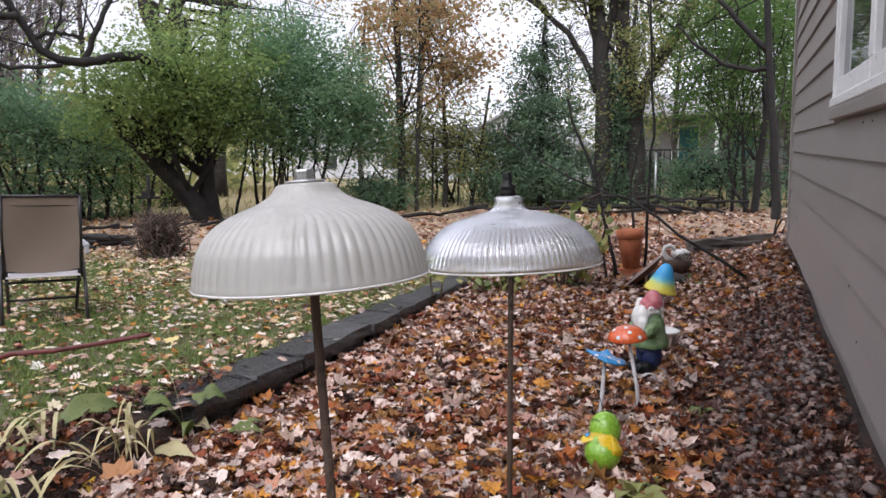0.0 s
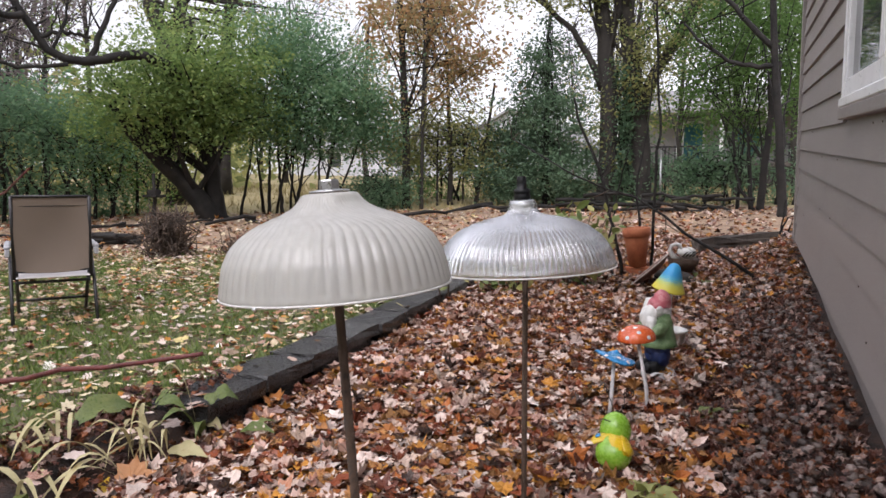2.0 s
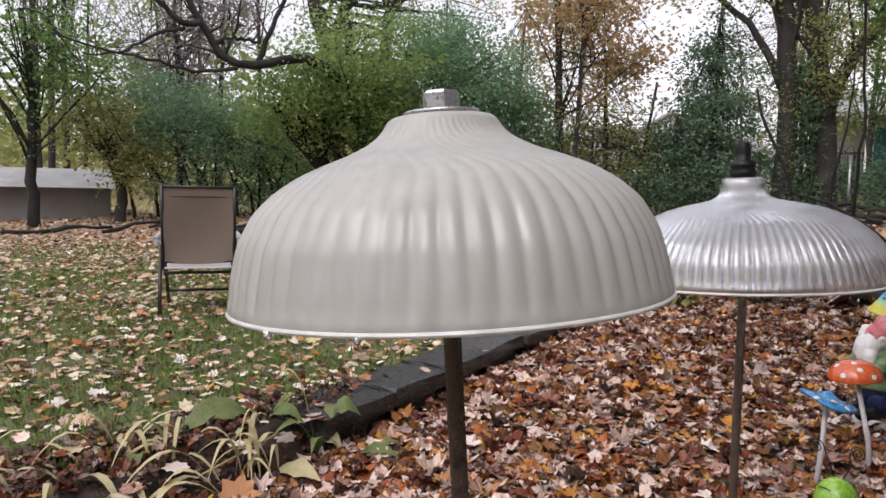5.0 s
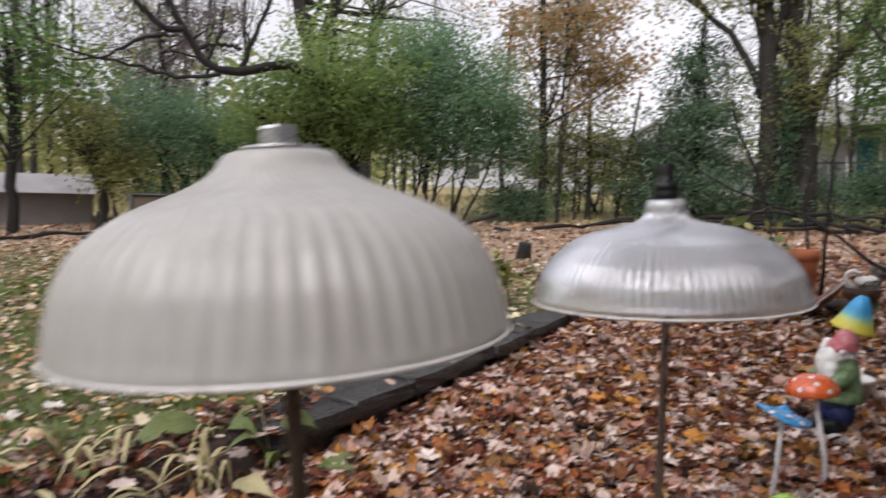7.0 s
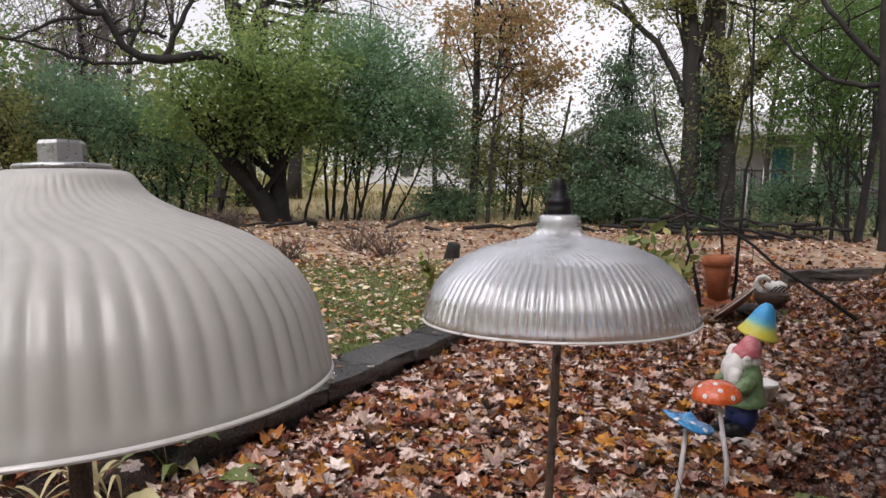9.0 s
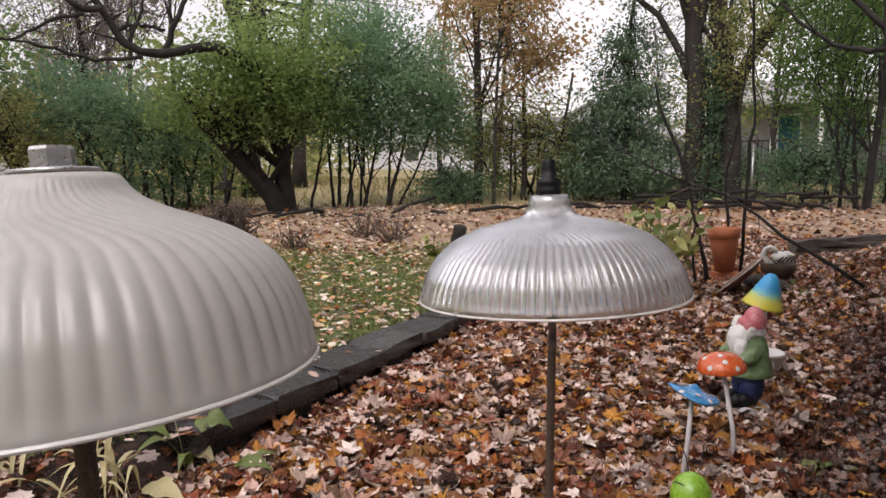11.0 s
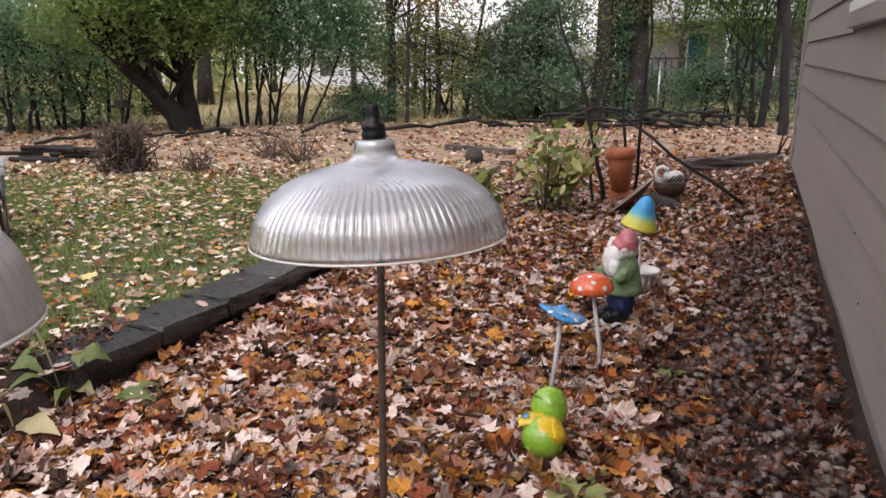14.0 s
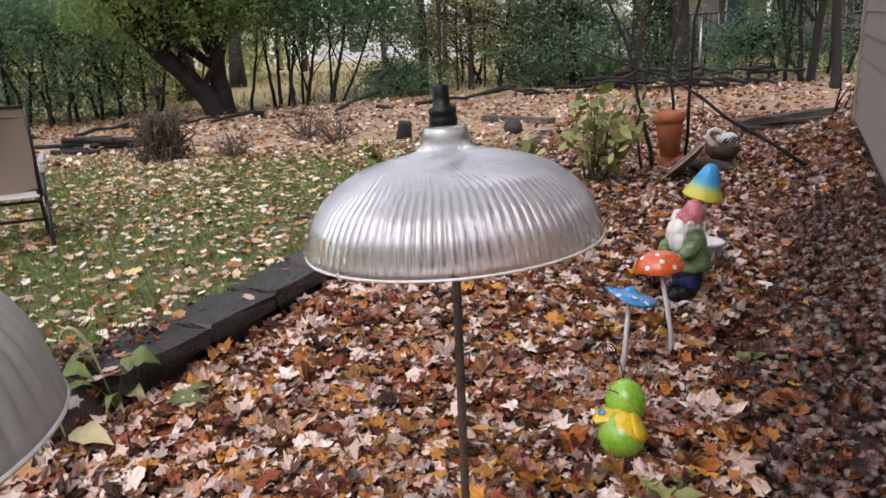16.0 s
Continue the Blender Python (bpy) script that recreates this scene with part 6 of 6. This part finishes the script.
# ---- houses and shed in the distance ----
def house(name, x0, x1, y0, y1, z0, zw, ridge, wall_m, label, openings, along_x=True):
    h_ = thing(name, pose((x0 + x1) / 2, (y0 + y1) / 2, z0), label, "house" if "shed" not in name else "shed")
    cx, cy = (x1 - x0) / 2, (y1 - y0) / 2
    zt = zw - z0
    r_ = ridge - z0
    e = 0.35
    if along_x:
        part("wall", box(-cx, cx, -cy, cy, -0.6, zt), wall_m, h_)
        q = [(-cx - e, -cy - e, zt - 0.1), (cx + e, -cy - e, zt - 0.1), (cx + e, 0, r_), (-cx - e, 0, r_), (-cx - e, cy + e, zt - 0.1), (cx + e, cy + e, zt - 0.1)]
        part("roof", arrays("roof", q, [[0, 1, 2, 3], [3, 2, 5, 4], [0, 3, 4], [1, 5, 2], [0, 4, 5, 1]]), M_ROOF, h_)
    else:
        five = [(-cx, -0.6), (cx, -0.6), (cx, zt), (0, r_), (-cx, zt)]
        part("wall", arrays("wall", [(x_, y_, z_) for y_ in (-cy, cy) for x_, z_ in five], [[0, 1, 2, 3, 4], [9, 8, 7, 6, 5]] + [[k_, (k_ + 1) % 5, (k_ + 1) % 5 + 5, k_ + 5] for k_ in range(5)]), wall_m, h_)
        for s_ in (-1, 1):
            d_ = (r_ - zt) / cx
            a_, b_ = (0.0, r_ + 0.02), (s_ * (cx + e), zt - e * d_ + 0.02)
            part("roof_slope", arrays("roof_slope", [(x_, y_, z_ + t_) for y_ in (-cy - 0.3, cy + 0.3) for x_, z_ in (a_, b_) for t_ in (0, 0.14)], [[0, 1, 3, 2], [4, 6, 7, 5], [0, 4, 5, 1], [2, 3, 7, 6], [1, 5, 7, 3], [0, 2, 6, 4]]), M_ROOF, h_)
    for nm, ox, w_, zb, zt_, m_ in openings:
        o_ = part(nm, box(ox - w_ / 2, ox + w_ / 2, -cy - 0.06, -cy + 0.02, zb, zt_, 0.01), m_, h_)
        part("frame_trim", box(ox - w_ / 2 - 0.08, ox + w_ / 2 + 0.08, -cy - 0.04, -cy + 0.01, zt_ + 0.005, zt_ + 0.1), M_WHITEPAINT, o_)
        for s_ in (-1, 1):
            xx = ox + s_ * (w_ / 2 + 0.045)
            part("frame_side", box(xx - 0.04, xx + 0.04, -cy - 0.04, -cy + 0.01, zb, zt_), M_WHITEPAINT, o_)
    return h_


house("far_white_house", -18.0, -8.8, 40, 50, 1.3, 3.2, 5.5, M_HOUSEWHITE, "white house with a low gabled roof beyond the field", [("window", -1.5, 1.2, 1.3, 2.4, M_GLASSPANE), ("window", 1.8, 1.2, 1.3, 2.4, M_GLASSPANE)], False)
house("far_pale_house", -32, -19, 44, 52, 1.6, 3.9, 5.6, M_HOUSEWHITE, "pale house behind shrubs beyond the field", [("window", -3, 1.2, 0.9, 1.9, M_GLASSPANE), ("window", 2, 1.2, 0.9, 1.9, M_GLASSPANE)])
fh = house("far_porch_house", -4.6, 7, 32, 40, 1.3, 3.95, 5.6, M_HOUSETAN, "grey house with teal door and railed porch in the distance", [("door", -3.73, 0.75, 0.75, 2.35, M_TEAL), ("window", -1.6, 0.9, 1.0, 2.1, M_TEAL), ("window", 0.6, 1.1, 1.0, 2.1, M_GLASSPANE)])
part("porch_deck", box(-5.8, 2.5, -6.2, -4.05, 0.45, 0.62), M_LOG, fh)
part("porch_skirt", box(-5.8, 2.5, -6.15, -6.05, -0.6, 0.44), M_BARKGREY, fh)
part("porch_roof", box(-5.9, 2.6, -6.3, -4.05, 2.62, 2.75), M_ROOF, fh)
for k in range(6):
    part("porch_post", box(-5.7 + k * 1.6 - 0.07, -5.7 + k * 1.6 + 0.07, -6.15, -6.02, 0.62, 2.61), M_WHITEPAINT, fh)
part("porch_rail", box(-5.7, 2.4, -6.13, -6.07, 1.25, 1.32), M_TUBE, fh)
for k in range(34):
    xx = -5.65 + k * 0.24
    part("baluster", box(xx - 0.02, xx + 0.02, -6.12, -6.08, 0.63, 1.245), M_TUBE, fh)
sx, sy = pol(66.5, 18.5)
shed = house("garden_shed", sx - 1.5, sx + 1.5, sy - 1.0, sy + 1.0, -0.25, 0.95, 1.28, M_SHEDWALL, "small grey shed with a pale shingle roof", [])
shed.rotation_euler = (0, 0, radians(62))

# ---- fallen leaves, grass, cobbles ----
def scatter(n, x0, x1, y0, y1, keep):
    xy = np.c_[rng.uniform(x0, x1, n), rng.uniform(y0, y1, n)]
    return xy[keep(xy[:, 0], xy[:, 1])]


def patchy(x, y):
    return 0.5 + 0.25 * (np.sin(x * 2.3 + 1.7 * np.sin(y * 1.1)) + np.sin(y * 2.9 + 1.3 * np.sin(x * 1.9)))


in_bed = lambda x, y: (x > edge_x(y) + 0.13) & (x < wall_x(y) - 0.01)
xy = scatter(72000, -2.3, 0.7, 1.2, 5.6, in_bed)
xy = xy[(rng.random(len(xy)) < np.where(xy[:, 0] > 0.16, 0.45, 1.0))]
# leaves near the wall use the darker set, which paints its shade in
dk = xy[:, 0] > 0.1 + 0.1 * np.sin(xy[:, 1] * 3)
litter("damp_leaf_litter", xy[dk], rng.uniform(0.016, 0.045, dk.sum()), M_DARKLITTER, "damp leaves among the cobbles, darkened for the wall's shade", "leaves", 0.04, 1.1, 0.55)
xy = xy[~dk]
ov = rng.random(len(xy)) < 0.55
litter("curled_leaf_litter", xy[ov], np.clip(rng.lognormal(-3.3, 0.42, ov.sum()), 0.015, 0.08), M_LITTER, "curled brown leaves among the bed's litter", "leaves", 0.05, 0.9, 0.34, OVAL * (1.35, 1))
xy = xy[~ov]
litter("bed_leaf_litter", xy, np.clip(rng.lognormal(-3.12, 0.45, len(xy)), 0.018, 0.1), M_LITTER, "thick wet brown leaf litter covering the bed", "leaves", 0.06, 0.6, 0.27)
xy = scatter(20000, -3.2, 0.7, 5.6, 10.5, in_bed)
litter("bed_leaf_litter", xy, rng.uniform(0.03, 0.075, len(xy)), M_LITTER, "thick brown leaf litter at the back of the bed", "leaves", 0.045, 0.6, 0.4)
on_lawn = lambda x, y: (x < edge_x(y) - 0.12) & (-0.4 * x + 0.91 * y < 9.3)
xy = scatter(56000, -12, -1.8, 0.2, 9.5, on_lawn)
xy = xy[rng.random(len(xy)) < 0.4 + 0.55 * patchy(xy[:, 0], xy[:, 1]) * smooth(-0.4 * xy[:, 0] + 0.91 * xy[:, 1], 0.5, 4.5)]
br = rng.random(len(xy)) < 0.4
litter("lawn_brown_leaves", xy[br], rng.uniform(0.02, 0.06, br.sum()), M_LITTER, "brown leaves strewn over the lawn", "leaves", 0.035, 0.5, 0.25, MAPLE, 0.5)
xy = xy[~br]
litter("lawn_leaves", xy, np.clip(rng.lognormal(-3.3, 0.42, len(xy)), 0.018, 0.09), M_LAWNLEAF, "pale yellow and tan leaves strewn over the lawn", "leaves", 0.035, 0.35, 0.22, MAPLE, 0.5)
beyond = lambda x, y: (-0.4 * x + 0.91 * y > 8.0) & (-0.4 * x + 0.91 * y < 15.5) & ((x < edge_x(y)) | (y > 9.4)) & (x < 3)
xy = scatter(17000, -16, 3, 2, 16, beyond)
mx = rng.random(len(xy)) < 0.5 + 0.42 * smooth(xy[:, 0], -5, -1.5)
litter("wood_edge_brown_leaves", xy[mx], rng.uniform(0.05, 0.1, mx.sum()), M_LITTER, "brown leaf carpet at the wood's edge", "leaves", 0.04, 0.6, 0.35)
xy = xy[~mx]
litter("wood_edge_leaves", xy, rng.uniform(0.06, 0.11, len(xy)), M_LAWNLEAF, "tan leaf carpet at the wood's edge", "leaves", 0.03, 0.35, 0.25)
xy = scatter(220, -1.95, -1.4, 1.5, 7, lambda x, y: np.abs(x - edge_x(y)) < 0.12)
# leaves and debris fill the gap in the edging
gap = scatter(11000, -3.0, -1.2, 0.4, 2.85, lambda x, y: (x > edge_x(y) - np.where(y < 2.0, 0.42, np.where(y < 2.55, 0.3, 0.16))) & (x < edge_x(y) + 0.2) & (np.hypot(x + 1.665, y - 2.35) > 0.08) & ((np.abs(y - 1.62) > 0.2) | (np.abs(x - edge_x(y)) > 0.1)))
litter("gap_leaf_litter", gap, rng.uniform(0.016, 0.05, len(gap)), M_DARKLITTER, "brown leaf litter heaped over the broken edging", "leaves", 0.06, 0.6, 0.5)
zt = np.maximum(0.135, ground_np(edge_x(xy[:, 1]) - 0.4, xy[:, 1]) + 0.03) + 0.006
k_ = rng.random(len(xy)) < np.where(xy[:, 1] < 2.9, 0.9, 0.16)
xy, zt = xy[k_], zt[k_]
v, f = leaf_cloud(MAPLE, np.c_[xy, zt], rng.uniform(0.03, 0.075, len(xy)), rng.uniform(0, 6.3, len(xy)), rng.normal(0, 0.15, len(xy)), rng.normal(0, 0.15, len(xy)), rng.normal(0.1, 0.25, len(xy)))
tagged(link("edging_leaves", arrays("edging_leaves", v, f), M_LITTER), "dark wet leaves lying on the block edging", "leaves", "", "stuff")

# single bright leaves that stand out
kinds = []
for k in range(8):
    v, f = leaf_cloud(MAPLE, np.zeros((1, 3)), np.array([1.0]), np.zeros(1), np.zeros(1), np.zeros(1), np.array([rng.normal(0.15, 0.35)]), True, 0.6)
    me_ = arrays("leaf", v, f)
    me_.materials.append(M_YELLOWLEAF if k < 3 else M_ORANGELEAF)
    kinds.append(me_)
loose = thing("loose_maple_leaves", pose(0, 0, 0), "single yellow and orange maple leaves on the litter", "leaves")
spots = [(-1.206, 2.874, 0, 0.11), (-1.57, 2.875, 4, 0.14), (-1.2, 2.72, 3, 0.1), (-1.48, 2.07, 4, 0.15), (-1.52, 2.02, 1, 0.11), (-1.35, 2.5, 1, 0.1), (-0.06, 3.12, 5, 0.12), (0.12, 2.9, 5, 0.11), (-0.25, 3.05, 4, 0.1), (-0.9, 2.7, 5, 0.1)]
bx = scatter(260, -1.9, 0.3, 1.9, 4.6, in_bed)
spots += [(x_, y_, int(rng.choice([0, 1, 3, 4, 5, 6, 7], p=[0.12, 0.1, 0.18, 0.16, 0.16, 0.14, 0.14])), rng.uniform(0.04, 0.085)) for x_, y_ in bx]
for x_, y_, k, s in spots:
    o = link("leaf", kinds[k], M_ORANGELEAF, loose)
    o.matrix_world = pose(x_, y_, gz(x_, y_) + rng.uniform(0.03, 0.05), rng.normal(0, 16), rng.normal(0, 16), rng.uniform(0, 360)) @ Matrix.Diagonal((s * rng.uniform(0.55, 1.1), s, s * rng.uniform(0.4, 1.1), 1))

xy = scatter(9000, -2.3, 0.68, -2.6, 1.2, in_bed)
litter("bed_leaf_litter", xy, rng.uniform(0.03, 0.08, len(xy)), M_LITTER, "brown leaf litter at the front of the bed", "leaves", 0.045, 0.8, 0.4)
xy = scatter(5000, -12, -1.4, -4, 0.4, on_lawn)
litter("lawn_leaves", xy, rng.uniform(0.03, 0.07, len(xy)), M_LAWNLEAF, "pale leaves strewn over the front lawn", "leaves", 0.03, 0.4, 0.25)

# grass blades
def blades(n, region, h, w):
    xy_ = scatter(n, *region, on_lawn)
    xy_ = xy_[rng.random(len(xy_)) < 0.22 + 0.4 * smooth(patchy(xy_[:, 0] * 1.2 + 3, xy_[:, 1]), 0.2, 0.65) + 0.45 * smooth(patchy(xy_[:, 0] * 3.7, xy_[:, 1] * 3.7 + 2), 0.35, 0.6)]
    m = len(xy_)
    z_ = ground_np(xy_[:, 0], xy_[:, 1])
    a = rng.uniform(0, 6.3, m)
    ln = rng.uniform(0.5, 1.2, m) * h
    base = np.c_[xy_, z_ - 0.005]
    sd = np.c_[np.cos(a), np.sin(a), 0 * a] * w
    tip_ = base + np.c_[rng.normal(0, 0.5, (m, 2)) * ln[:, None], ln]
    vv = np.stack([base - sd, base + sd, tip_], 1).reshape(-1, 3)
    return vv, np.arange(3 * m).reshape(-1, 3)


v1, f1 = blades(120000, (-6.5, -1.75, 1.0, 7.2), 0.04, 0.0035)
v2, f2 = blades(80000, (-12, -1.8, -4.0, 9.4), 0.05, 0.007)
tagged(link("lawn_grass", arrays("lawn_grass", np.concatenate([v1, v2]), np.concatenate([f1, f2 + len(v1)])), M_GRASS), "short patchy green lawn grass", "grass", "", "stuff")
# tufts of tall grass in the field beyond
xy = scatter(26000, -30, 6, 8, 34, lambda x, y: (-0.4 * x + 0.91 * y > 15.2) & (-0.4 * x + 0.91 * y < 30))
m = len(xy)
a = rng.uniform(0, 6.3, m)
base = np.c_[xy, ground_np(xy[:, 0], xy[:, 1]) - 0.01]
sd = np.c_[np.cos(a), np.sin(a), 0 * a] * 0.015
vv = np.stack([base - sd, base + sd, base + np.c_[rng.normal(0, 0.08, (m, 2)), rng.uniform(0.08, 0.24, m)]], 1).reshape(-1, 3)
tagged(link("field_grass", arrays("field_grass", vv, np.arange(3 * m).reshape(-1, 3)), M_FIELD), "straw-coloured field grass", "grass", "", "stuff")

# cobbles along the house
rocks = [rock_mesh(20 + k, 1.0, rng.uniform(0.7, 0.95), rng.uniform(0.5, 0.7), 1, 0.18) for k in range(7)]
for r_ in rocks:
    r_.materials.append(M_STONEP)
cob = thing("cobble_strip", pose(0, 0, 0), "strip of brown river cobbles along the house wall", "cobbles", "", "structure")
cx = scatter(2600, 0.0, 0.68, 1.6, 6.6, lambda x, y: (x < wall_x(y) - 0.03) & (x > 0.06 + 0.05 * np.sin(y * 5)))
near = (cx[:, 1] > 2.3) & (cx[:, 1] < 3.9)
for k, (x_, y_) in enumerate(cx[near][:290]):
    s = rng.uniform(0.012, 0.025)
    o = link("cobble", rocks[k % 7], M_STONEP, cob)
    o.matrix_world = pose(x_, y_, gz(x_, y_) + 0.012 + 0.4 * s, rng.normal(0, 12), rng.normal(0, 12), rng.uniform(0, 360)) @ Matrix.Diagonal((s, s, s, 1))
vs, fs, k = [], [], 0
tv = [np.array([v_.co[:] for v_ in r_.vertices]) for r_ in rocks]
tf = [[list(p_.vertices) for p_ in r_.polygons] for r_ in rocks]
for j, (x_, y_) in enumerate(np.concatenate([cx[~near], cx[near][290:]])):
    s, a = rng.uniform(0.012, 0.025), rng.uniform(0, 6.3)
    q = tv[j % 7] * s
    q = np.c_[q[:, 0] * math.cos(a) - q[:, 1] * math.sin(a), q[:, 0] * math.sin(a) + q[:, 1] * math.cos(a), q[:, 2]] + (x_, y_, gz(x_, y_) + 0.012 + 0.4 * s)
    vs.append(q)
    fs += [[i_ + k for i_ in one] for one in tf[j % 7]]
    k += len(q)
o = link("cobbles", arrays("cobbles", np.concatenate(vs), fs, True), M_STONE, cob)
tagged(o, kind="stuff")
